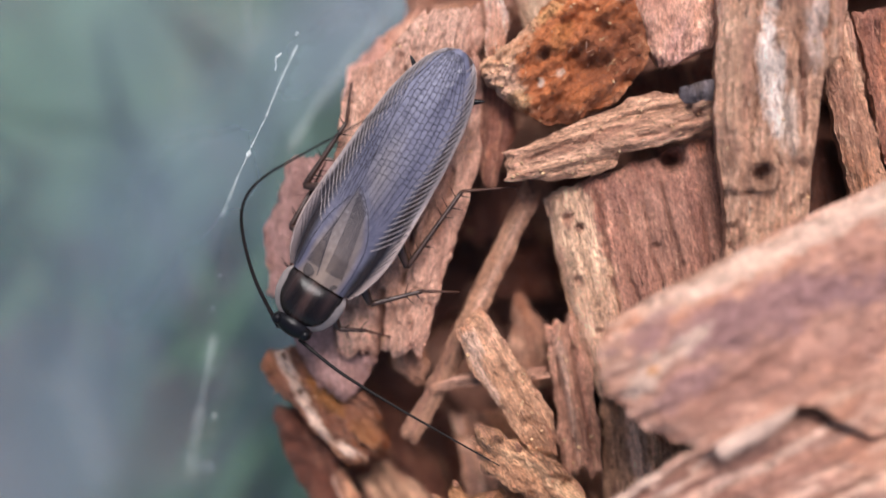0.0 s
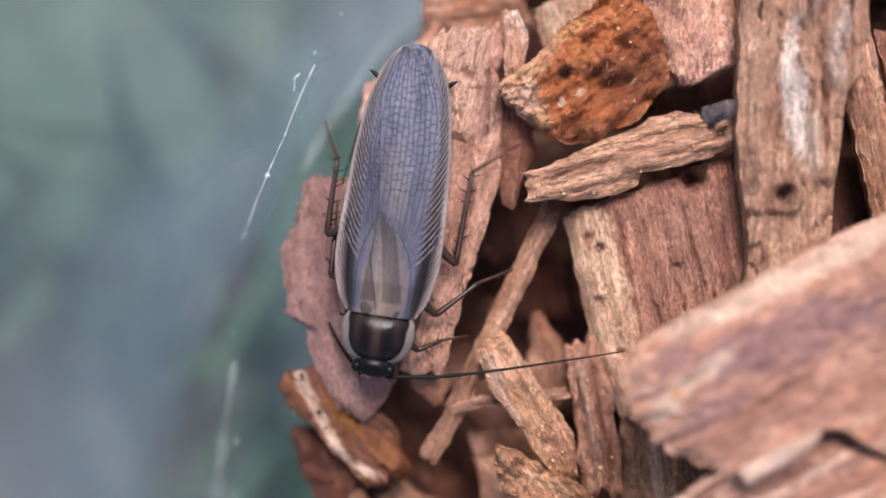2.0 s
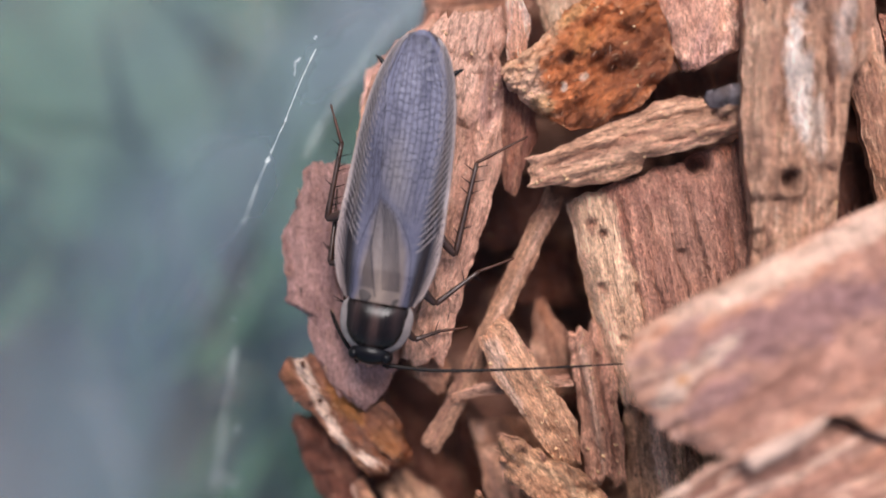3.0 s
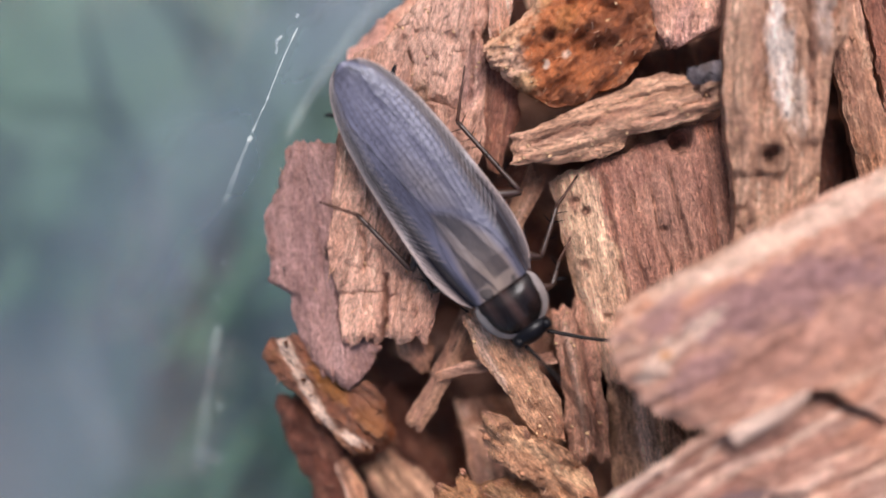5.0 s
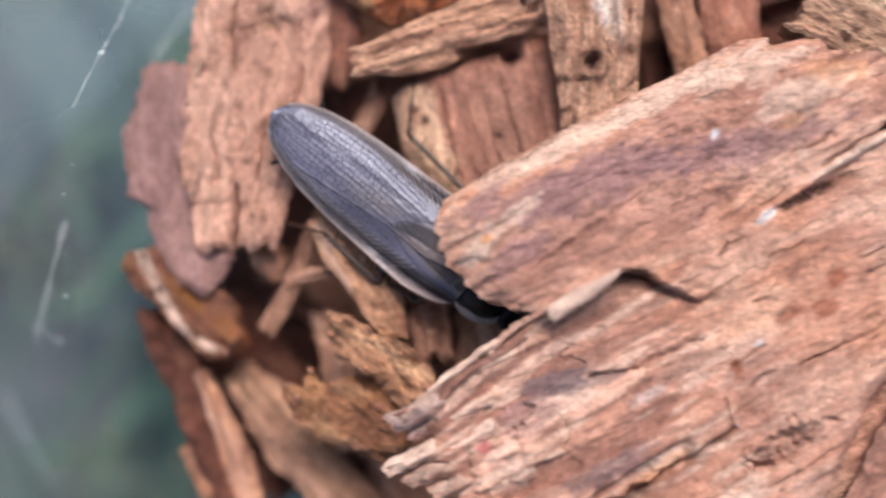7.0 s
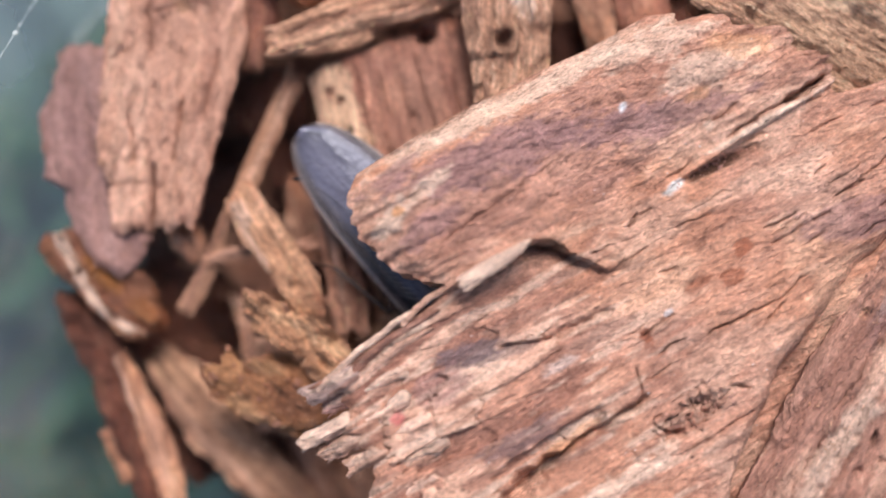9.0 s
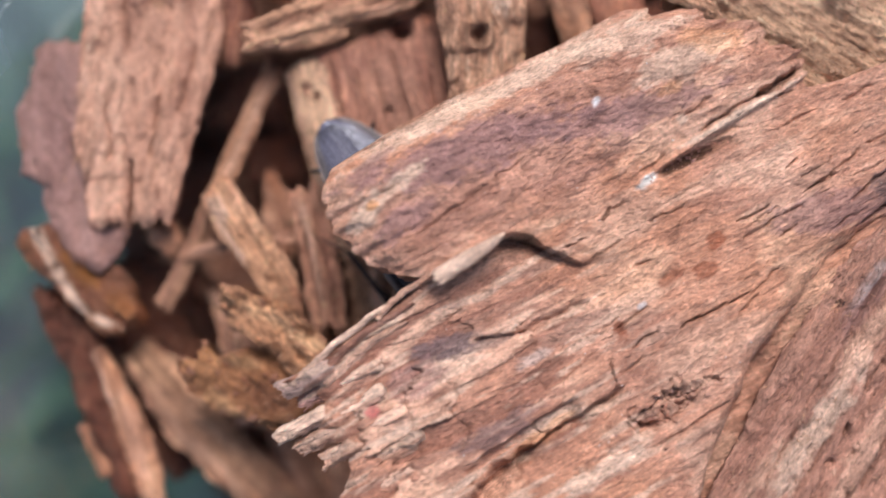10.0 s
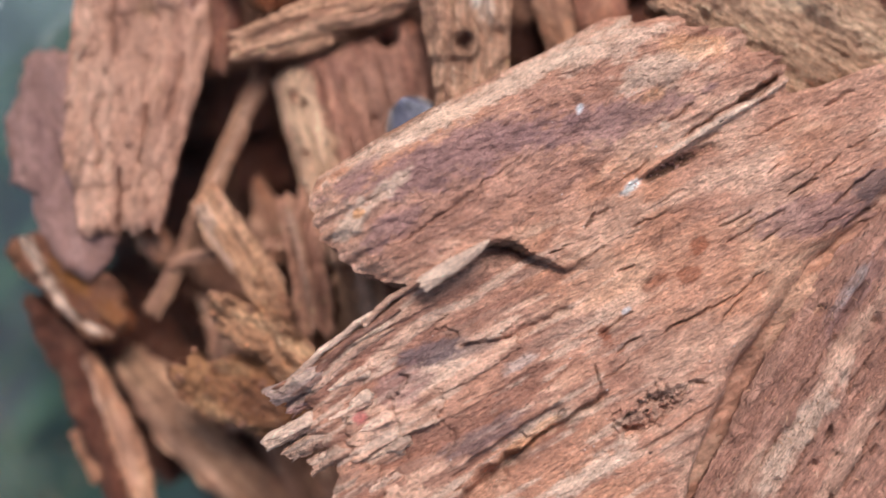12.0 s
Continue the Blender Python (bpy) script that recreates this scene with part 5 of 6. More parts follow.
def cockroach():
    body = new("cockroach")
    tagged(body, "dark slate-winged wood cockroach crawling over bark chips", "insect")
    bm = dome(-1.0, 0, 1.9, 9.6, 2.7, 1.1, 0.1)
    part("abdomen", bm, body_mat, body)
    forewing(body, -1, 0.0)
    forewing(body, 1, 0.07)
    def shield_point(r, a, lift=0.0):
        ca, sa = math.cos(a), math.sin(a)
        x = 8.95 + 2.05 * r * math.copysign(abs(ca) ** 0.8, ca)
        y = 2.5 * r * math.copysign(abs(sa) ** 0.72, sa) * (1 - 0.16 * ca)
        return (x, y, 4.15 - 1.15 * r**2.3 - 0.08 * (x - 8.95) + lift)

    def disc_edge(a):
        """The dark disc reaches the hind edge; the pale rim lies at the sides and in front."""
        ca = math.cos(a)
        return 0.79 + 0.2 * min(1.0, max(0.0, (-ca - 0.3) / 0.5)) + 0.04 * max(0.0, ca)

    def shield_sheet(r0, r1, rings, lift, thick):
        """A curved sheet between two outlines of the shield."""
        cols = 56
        sv = [shield_point(r0 + ((r1 or disc_edge(2 * math.pi * j / cols)) - r0) * i / rings, 2 * math.pi * j / cols, lift) for i in range(rings + 1) for j in range(cols)]
        n = len(sv)
        sv += [(x, y, z - thick) for x, y, z in sv]
        sf = []
        for i in range(rings):
            for j in range(cols):
                q = (i * cols + j, (i + 1) * cols + j, (i + 1) * cols + (j + 1) % cols, i * cols + (j + 1) % cols)
                sf += [q, tuple(v + n for v in q[::-1])]
        for j in range(cols):
            k = rings * cols
            sf.append((k + j, n + k + j, n + k + (j + 1) % cols, k + (j + 1) % cols))
        return sv, sf

    sv, sf = shield_sheet(0.01, None, 14, 0.0, 0.15)
    shield = mesh_object("pronotum", sv, sf, [shell_mat], body, "glossy black-brown shield behind the head")
    shade = []
    for x, y, _ in sv:
        streak = math.exp(-((y / 0.3) ** 2)) * 0.8 + 0.45 * math.exp(-(((abs(y) - 1.35) / 0.3) ** 2)) * max(0.0, min(1.0, (10.2 - x) / 1.5))
        shade.append((0.008 + 0.035 * streak, 0.0055 + 0.018 * streak, 0.005 + 0.015 * streak))
    set_tone(shield, shade)
    sv, sf = shield_sheet(0.72, 1.0, 6, -0.03, 0.1)
    mesh_object("shield_rim", sv, sf, [rim_mat], shield, "pale translucent shield rim")
    bm = bmesh.new()
    for side in (1, -1):
        bmesh.ops.create_uvsphere(bm, u_segments=14, v_segments=8, radius=1, matrix=Matrix.Translation((6.9, side * 0.95, 3.82)) @ Matrix.Diagonal((0.55, 0.45, 0.07, 1)))
    part("wing_root", bm, root_mat, body, "dull brown wing roots")
    head = part("head", dome(11.0, 0, 2.5, 0.85, 1.5, 1.15), black_mat, body, "glossy black head")
    for side in (1, -1):
        part("eye", dome(11.15, side * 1.15, 2.95, 0.45, 0.42, 0.6, 0, 14, 8), black_mat, head)
        bm = tube(bmesh.new(), curve_points([(11.4, side * 0.6, 1.8), (12.0, side * 1.0, 1.1), (12.2, side * 1.2, 0.5)], 7), [0.12, 0.12, 0.11, 0.1, 0.1, 0.1, 0.06], 6)
        part("feeler", bm, leg_mat, head)
    for side in (1, -1):
        bm = tube(bmesh.new(), curve_points([(-8.0, side * 1.6, 1.9), (-8.9, side * 2.4, 1.8), (-9.4, side * 3.1, 1.9)], 8), [0.24, 0.25, 0.25, 0.23, 0.2, 0.16, 0.1, 0.03], 7)
        part("cercus", bm, black_mat, body)
    parts = {}
    parts["front_left"] = leg(body, (8.6, 1.4, 2.2), (9.7, 2.8, 1.8), (8.9, 4.4, 0.9), (8.4, 6.2, 0.2), 0.23, 5, 1)
    parts["front_right"] = leg(body, (8.6, -1.4, 2.2), (9.4, -2.3, 1.5), (8.0, -2.6, 0.7), (6.8, -2.9, 0.2), 0.23, 5, 2)
    parts["mid_left"] = leg(body, (5.4, 1.6, 2.0), (7.0, 3.8, 1.7), (4.3, 6.4, 0.9), (3.0, 8.7, 0.15), 0.25, 6, 3)
    parts["mid_right"] = leg(body, (5.0, -1.6, 2.0), (5.4, -4.0, 1.4), (2.4, -4.2, 0.8), (0.2, -4.5, 0.15), 0.25, 6, 4)
    parts["hind_left"] = leg(body, (1.0, 1.7, 1.9), (3.4, 4.6, 1.6), (-3.2, 5.0, 0.8), (-5.6, 8.2, 0.15), 0.26, 12, 5)
    parts["hind_right"] = leg(body, (1.0, -1.7, 1.9), (2.4, -4.7, 1.4), (-3.0, -4.6, 0.9), (-5.6, -5.9, 0.2), 0.27, 13, 6)
    parts["antenna_right"] = antenna(body, (11.7, -0.9, 2.6), [(11.7, -0.9, 2.6), (10.4, -4.4, 3.4), (8.6, -7.3, 4.0), (7.0, -8.6, 4.4), (5.0, -8.8, 4.7), (2.2, -8.1, 5.0), (-1.5, -7.0, 5.4), (-5.4, -5.9, 5.8)], "long black antenna, bent back")
    parts["antenna_left"] = antenna(body, (11.7, 0.9, 2.6), [(11.7, 0.9, 2.6), (11.3, 4.5, 2.9), (10.4, 8.7, 2.7), (9.4, 12.7, 2.5), (8.2, 17.2, 2.4)], "long thin black antenna")
    return body, parts


ground()
tub()
bedding()
large_bark()
second_bark()
roach, limbs = cockroach()

# ---- the chips that can be told apart ----
chip("bark_slab", "weathered reddish-brown bark slab with flaking layers", (-7.4, 6.3, 61.0), -100.3,
     [(-10, -1.3), (-8, -2.5), (-6.1, -3.9), (-5, -5.6), (-2.2, -5.8), (4.7, -5.2), (10.5, -4.4), (12.2, -3.3), (15.4, -2.6)],
     [(-11.5, 2.6), (-9.4, 3.2), (-8, 3), (-6, 3.9), (-0.8, 4.8), (3.5, 4.5), (9.4, 3.9), (14.2, 3.5)], 3.0, slabwood, seed=11, grit=1, rough=0.5, steps=0.55, rag=0.25, jag=0.4, res=0.12, cross=0.25,
     stains=[(2, 0, 20, 8, 0, (0.58, 0.305, 0.212), 0.9), (-7, 0, 4, 3, 0, (0.7, 0.42, 0.31), 0.6), (6, -2.5, 5, 1.2, 2, PALE, 0.5), (3, 2.5, 6, 0.7, 2, BROWN, 0.5), (12, -2, 3, 1.3, 0, PALE, 0.45), (-1.5, -2, 4, 0.9, 0, BROWN, 0.45), (-2.7, -0.4, 1.0, 0.7, 0, (0.3, 0.16, 0.09), 0.7),
             (11, 2, 3, 1.2, 0, (0.66, 0.37, 0.26), 0.5), (-5, 3, 3, 0.8, 0, MAUVE, 0.5), (0.5, -4.6, 5, 0.6, 0, PALE, 0.5)],
     holes=[(-2.7, -0.4, 0.7, 0.6), (-1.9, 0.4, 0.5, 0.5), (-7.2, 1.0, 0.5, 0.5)],
     cuts=[(10.0, -0.2, 15.6, 0.4, 0.17, 1.5), (12.2, -3.6, 11.3, -0.4, 0.09, 0.3), (-1.2, -2.2, -2.7, 0.2, 0.1, 0.35), (-2.7, 0.2, -2.4, 2.0, 0.1, 0.35), (-3.4, -2.8, 2.0, -2.0, 0.12, 0.8), (0.4, 3.0, 6.0, 2.7, 0.12, 0.8), (-8, 2.4, -3.1, 3.2, 0.15, 0.9), (5.0, -3.1, 10.5, -1.9, 0.12, 0.7),
           (4.6, 0.9, 9.8, 1.2, 0.13, 0.8), (-6, -1.6, -3.4, -1.2, 0.1, 0.7)])
chip("pink_flake", "upright pinkish bark flake behind the slab", (-1.8, 15.7, 60.6), -86.0,
     [(-2.2, -0.7), (0.1, -0.7), (2.5, -0.7)],
     [(-2.3, 0.5), (-0.7, 1.1), (2.5, 0.5)], 1.4, palewood, seed=12, rough=0.3, rag=0.15, jag=0.3)
chip("far_chip", "dark brown bark chip beyond the slab", (-4.8, 18.7, 56.0), 3.5,
     [(-3.9, 2.4), (-0, 2.8), (4.2, 2.4)],
     [(-3.9, -2.5), (-0.3, -2.5), (4, -2.5)], 2.0, umber, seed=13, rough=0.5, rag=0.3)
chip("bark_flake", "thin purplish-pink bark flake against the plastic wall", (-14.2, -4.0, 59.6), -85.8,
     [(-10.1, -1.9), (-7.1, -3), (-4.2, -4.1), (-0.2, -3.9), (1, -2.7), (4.7, -1.8), (7, -0.4)],
     [(-9.9, 2.8), (-4.5, 2.4), (-0.1, 2.1), (3.4, 2.2), (5.2, 3.8), (6.7, 3), (8.1, 1.4)], 0.9, purple, seed=14, rough=0.25, steps=0.3, rag=0.45, jag=0.3,
     stains=[(0, 0, 13, 7, 0, (0.47, 0.262, 0.232), 0.85), (-3, -1, 3, 1.2, 10, (0.36, 0.19, 0.17), 0.6), (4, 1, 3, 1.0, -10, (0.56, 0.33, 0.29), 0.6), (-7, 0.5, 2, 1.2, 0, (0.54, 0.31, 0.27), 0.5), (1, -1.6, 2, 0.5, 20, (0.32, 0.16, 0.14), 0.5)], cuts=[(-6, -0.5, 0, 0.2, 0.1, 0.25), (1, 1.0, 6, 1.4, 0.1, 0.25)])
chip("split_chip", "pale-edged split bark chip with rusty amber face", (-13.6, -12.5, 59.0), -45.1,
     [(-5.9, -0.4), (-5.5, -1.7), (-3.4, -2.0), (-1.5, -1.6), (1.2, -1.9), (4.6, -1.9)],
     [(-4.9, 1.3), (-1.8, 0.9), (0.4, 1.2), (1.0, 2.6), (2.6, 2.6), (5.4, 1.1)], 2.0, rust, seed=15, rough=0.6, steps=0.5, rag=0.3, jag=0.5, crags=0.7, crumble=14,
     stains=[(-2, 0, 6, 3, 0, (0.27, 0.09, 0.045), 0.8), (-0.6, 0.4, 2.0, 0.8, 0, (0.42, 0.16, 0.035), 0.8), (3.2, 0.8, 1.6, 0.9, 0, (0.4, 0.15, 0.045), 0.7), (-4.4, -0.1, 1.5, 0.5, -14, CREAM, 1.0), (-2.2, -0.7, 1.6, 0.42, -14, CREAM, 0.95), (0.4, -1.35, 1.8, 0.38, -8, CREAM, 0.95), (3.4, -1.1, 1.3, 0.42, 16, CREAM, 1.0)])
chip("dark_chip", "dark reddish-brown bark chip beside the plastic wall", (-12.8, -20.0, 57.0), -69.2,
     [(-8.5, -2.3), (-5.2, -2.9), (-2, -2.4), (3.2, -2.3), (9.8, -2.0)],
     [(-8.0, -0.9), (-5.0, 1.2), (-3.4, 1.3), (-1.3, 0.2), (3.9, -0.3), (10.0, -0.5)], 2.5, darkred, seed=16, rough=0.5, steps=0.4, rag=0.4, crags=0.7)
chip("tan_sliver", "long tan wood sliver in the chip bed", (-11.0, -23.4, 56.8), -69.8,
     [(-6.2, -1.3), (-2.9, -1.0), (1.4, -1.0), (6.5, -1.1)],
     [(-6.2, 0.4), (-2.4, 1.0), (2.3, 1.7), (7.1, 0.9)], 1.8, tan, seed=17, rough=0.4, rag=0.4, crags=0.4, stains=[(-3.5, -0.7, 3.0, 0.5, 0, CREAM, 0.8), (2, 0, 4, 1.0, 0, PALE, 0.5)])
chip("small_chip", "small tan wood chip at the plastic wall", (-12.9, -25.5, 56.5), -70.6,
     [(-2.3, -1.1), (2.4, -1)],
     [(-2.7, 1.1), (2.7, 1)], 1.5, tan, seed=18, rough=0.4, rag=0.25)
chip("wood_stick", "slender brown wood splinter lying in the chips", (-3.5, -6.3, 59.4), -115.5,
     [(-11, -0.9), (-5.1, -0.9), (1, -0.7), (6.2, -0.6), (9.6, -0.9)],
     [(-11.3, 0.7), (-5.7, 0.8), (1, 0.9), (5.9, 0.9), (9.4, 0.7)], 1.4, umber, seed=19, rough=0.3, rag=0.18, jag=0.7, stains=[(0, 0, 13, 2, 0, (0.54, 0.285, 0.165), 0.75), (-4, 0.2, 5, 0.3, 0, PALE, 0.6), (4, -0.3, 4, 0.3, 0, BROWN, 0.6)])
chip("cross_twig", "thin pale twig wedged between the chips", (-1.6, -10.0, 60.3), 8.9,
     [(-4.5, 0.1), (-2.7, 0.55), (0.3, 0.5), (4.4, 0.4)],
     [(-4.6, -0.6), (-2.6, -0.35), (0.3, -0.4), (4.3, -0.5)], 0.9, tan, seed=20, rough=0.2, rag=0.12, stains=[(0, 0, 5, 0.7, 0, PALE, 0.6)])
chip("tan_chip", "tan wood chip with gritty resin crumbs", (-0.2, -10.4, 61.8), -59.9,
     [(-5.6, -1.3), (-2.9, -1.8), (1.8, -1.3), (5.1, -0.8)],
     [(-5.8, 1.1), (-1.2, 1.5), (3, 1.9), (5.7, 0.6)], 2.0, tan, seed=21, rough=0.4, steps=0.2, grit=1, rag=0.25, jag=0.3, crags=0.4,
     stains=[(0, 0, 7, 3, 0, (0.58, 0.315, 0.175), 0.75), (-4, -0.6, 1.2, 0.6, 0, CREAM, 0.7), (-2, -1.2, 3, 0.35, 0, CREAM, 0.6), (1, 0.6, 2, 0.6, 0, (0.36, 0.17, 0.085), 0.6), (3.5, 0, 1.5, 0.8, 0, (0.42, 0.21, 0.11), 0.6)])
chip("bark_block", "thick bark block, tan split face and reddish top", (9.7, -3.3, 61.4), -79.4,
     [(-8.0, -6.3), (-3.1, -6.1), (1, -5.7), (4.4, -5.2), (7.3, -4.6)],
     [(-10.2, 6.3), (-4.7, 6.1), (-0.7, 5.8), (4, 5.3), (8.8, 4.5)], 4.5, red, seed=22, rough=0.4, split=0.28, rag=0.14, facet=0.9, mat2=pale,
     stains=[(0, 3, 12, 6.5, 0, (0.42, 0.19, 0.13), 0.75), (-4, 2, 3, 2, 0, (0.56, 0.3, 0.215), 0.5), (2, 0, 5, 0.8, 2, BROWN, 0.5), (-3, 4.2, 5, 0.6, 2, (0.28, 0.11, 0.075), 0.6), (-4, -4.4, 5, 1.6, 3, (0.92, 0.57, 0.36), 0.95), (3, -4.2, 5, 1.0, 5, (0.8, 0.45, 0.28), 0.7), (-6, -4.8, 0.7, 0.5, 0, BROWN, 0.8), (-5.3, -4.2, 0.4, 0.35, 0, BROWN, 0.7), (-1.5, -4.9, 0.6, 0.35, 0, BROWN, 0.6)],
     holes=[(-9.0, 3.1, 0.7, 3.0), (-6.0, -4.8, 0.35, 0.6), (-5.3, -4.2, 0.3, 0.6), (-1.5, -4.9, 0.3, 0.5), (-3.0, 1.0, 0.3, 0.5), (1.0, 3.0, 0.3, 0.5), (2.4, -3.9, 0.3, 0.5)],
     cuts=[(-8, -2.8, 4, -2.2, 0.12, 0.5), (-6, 0.5, 2, 1.0, 0.09, 0.5), (-7.5, 2.0, -1, 2.6, 0.09, 0.6), (-5, 4.6, 3, 4.4, 0.1, 0.6), (-2, -1.2, 5, -0.7, 0.1, 0.5), (-7, -0.9, -3, -0.6, 0.08, 0.5)])
chip("fibrous_chip", "fibrous reddish bark chip with frayed end", (4.5, -11.2, 60.2), -80.8,
     [(-5.4, -1.4), (-2.2, -1.3), (1.9, -1.5), (5.6, -1.5)],
     [(-6, 1.2), (-2.2, 1.7), (2.3, 1.5), (6.2, 1.3)], 2.6, red, seed=23, grit=1, rough=0.8, steps=0.5, rag=0.35, jag=0.8,
     stains=[(0, 0, 8, 3, 0, (0.62, 0.315, 0.21), 0.8), (0, -0.4, 5, 0.3, 2, CREAM, 0.5), (1, 0.7, 4, 0.3, 0, BROWN, 0.7)], cuts=[(-4, 0.4, 4, 0.6, 0.12, 0.8), (-3, -0.7, 5, -0.5, 0.12, 0.7)])
chip("brown_chip", "brown crumbly bark chip under the large bark", (10.0, -13.3, 59.4), -82.6,
     [(-5.5, -3.3), (-0.5, -3.4), (5.3, -3.6)],
     [(-5.6, 3.1), (0.3, 3.7), (6, 3.5)], 2.6, tan, seed=24, rough=0.8, steps=0.4, rag=0.3, crags=0.5, stains=[(0, 0, 8, 5, 0, (0.6, 0.34, 0.2), 0.8), (1, -1, 4, 0.6, 3, CREAM, 0.6), (-1, 1, 4, 0.7, 0, BROWN, 0.6), (3, 2, 2, 0.6, 0, (0.36, 0.17, 0.08), 0.6)])
chip("grooved_stick", "grooved light-brown wood stick lying across chips", (6.7, 7.3, 63.0), 13.6,
     [(-7.6, 0.8), (-3.8, 1.3), (-1.7, 1.9), (0.6, 2.0), (1.8, 2.7), (3.7, 2.6), (5.5, 2.0), (7.8, 1.9)],
     [(-7.9, -1.2), (-5.1, -1.8), (-2.6, -2.2), (0.0, -1.9), (0.4, -1.1), (3.5, -1.2), (5.7, -0.9), (6.9, -0.8)], 2.6, tan, seed=25, grit=1, rough=0.55, steps=0.4, rag=0.22, jag=0.25, crags=0.25,
     stains=[(0, 0, 10, 4, 0, (0.7, 0.375, 0.225), 0.8), (-4, -0.6, 4, 0.8, 4, (0.78, 0.45, 0.29), 0.6), (1, 0.8, 5, 0.7, 6, (0.68, 0.36, 0.22), 0.7), (6.3, 0.4, 1.2, 0.9, 0, (0.14, 0.08, 0.06), 0.7), (-2, 0.3, 5, 0.35, 6, BROWN, 0.6), (3.5, -0.4, 2.5, 0.4, 0, BROWN, 0.5)],
     holes=[(6.2, 0.3, 0.4, 0.6), (5.6, 0.9, 0.3, 0.5)], cuts=[(-6.5, 0.0, 1.0, 0.7, 0.1, 0.35), (-5, -1.2, 0.2, -1.1, 0.1, 0.35), (0.5, 1.4, 5.5, 1.3, 0.1, 0.35), (1.5, -0.2, 6.0, 0.1, 0.09, 0.3)])
chip("grey_bit", "small grey bark bit on the wood stick", (12.6, 10.6, 63.7), -84.9,
     [(-0.5, -1.3), (0.1, -1.4), (0.7, -1.0)],
     [(-0.9, 1.1), (0.0, 1.3), (0.6, 1.0)], 0.7, grey, seed=26, rough=0.35, rag=0.12, jag=0.06)
chip("orange_chip", "orange-brown rotten bark chunk with pale frayed end", (3.2, 13.6, 62.2), 42.6,
     [(-5.4, 3.1), (-2.6, 3.3), (1.7, 3.1), (4.9, 3)],
     [(-5.6, 1.0), (-5.1, -1.0), (-4.4, -3.2), (-2.2, -4.4), (0.5, -5.1), (2.6, -4.8), (4.6, -4.1), (6.8, 0.5)], 4.0, rotten, seed=27, rough=0.9, steps=0.7, rag=0.45, jag=0.3, grit=1, crags=1.3,
     # the dark lower patches put this chunk's deep shadows into its colour
     stains=[(0, 0, 9, 7, 0, (0.62, 0.175, 0.05), 0.95), (2.5, -2.5, 3.2, 2.4, 0, (0.27, 0.072, 0.024), 0.8), (-3.6, -3.2, 1.6, 1.2, 0, (0.22, 0.06, 0.022), 0.7), (-5.2, 1.4, 1.7, 2.4, 0, (1.0, 0.57, 0.37), 1.0), (-2.8, 3.0, 2.6, 0.9, 0, (0.97, 0.52, 0.3), 1.0), (1.6, 2.7, 1.6, 0.5, 0, (0.86, 0.42, 0.17), 0.8),
             (-4.7, -0.6, 0.8, 0.8, 0, (0.8, 0.45, 0.22), 0.8), (0.4, 0.8, 1.6, 0.7, 20, (0.68, 0.24, 0.07), 0.7), (-2.7, -0.6, 0.35, 0.2, 30, (0.9, 0.7, 0.55), 0.9), (-1.2, -1.0, 0.3, 0.2, 0, (0.9, 0.7, 0.55), 0.7), (-1.3, 0.7, 0.6, 0.5, 0, (0.12, 0.05, 0.03), 0.8)],
     holes=[(-1.3, 0.7, 0.45, 0.7), (0.6, -2.4, 0.9, 0.5)])
chip("pink_chip", "pinkish bark chip with broken tip", (10.9, 15.8, 61.8), -92.8,
     [(-3.8, -4), (-0.5, -3), (1.6, -1.9), (3.1, -0.8)],
     [(-4.2, 3.4), (-0.6, 3.3), (1.6, 2.8), (2.9, 0.2)], 3.0, slabwood, seed=28, rough=0.5, steps=0.2, rag=0.35, crags=0.5)
chip("knot_chip", "long pale wood chip with a small knot hole", (17.5, 9.0, 64.4), -91.6,
     [(-11, -4.2), (-5.6, -4), (-0.2, -4.1), (3.8, -3.4), (6.2, -2.9), (11.3, -2.6)],
     [(-11.3, 4.7), (-8.2, 4.6), (-4.3, 4.4), (-3.0, 3.1), (0.6, 3.0), (4.5, 2.9), (9.9, 2.7)], 4.0, palewood, seed=29, grit=1, rough=0.65, steps=0.6, rag=0.2, knot=1, crags=0.3,
     stains=[(0, 0, 14, 6, 0, (0.72, 0.39, 0.24), 0.8), (-3.2, -0.2, 4.6, 0.9, 6, (0.97, 0.79, 0.68), 0.95), (-6.5, 2.6, 2.6, 0.8, 0, (0.8, 0.62, 0.53), 0.8), (0.2, 1.0, 2.0, 0.6, 6, (0.95, 0.74, 0.6), 0.7), (-4, -3.0, 5, 0.7, 0, (0.8, 0.46, 0.29), 0.6), (-9.5, 0.8, 1.6, 1.2, 0, (0.42, 0.26, 0.22), 0.7), (-9.8, 1.2, 0.5, 0.5, 0, (0.12, 0.07, 0.06), 0.8),
             (3.9, -0.5, 1.4, 1.2, 0, (0.33, 0.16, 0.09), 0.7), (5.7, -1.8, 0.4, 0.9, 0, (0.25, 0.11, 0.065), 0.4), (3.9, -0.5, 0.6, 0.5, 0, (0.16, 0.07, 0.04), 0.8), (8.5, 0, 2.2, 1.6, 0, (0.74, 0.42, 0.27), 0.6), (-2, 1.8, 4, 0.3, 3, BROWN, 0.6), (-1, -2.0, 5, 0.3, 3, BROWN, 0.5)],
     cuts=[(-9, -1.6, 1, -1.2, 0.12, 0.6), (-7, 1.4, 1.5, 2.0, 0.12, 0.7), (-9.5, 3.2, -4, 3.4, 0.1, 0.6), (-2, 0.6, 2.4, 0.9, 0.09, 0.5)])
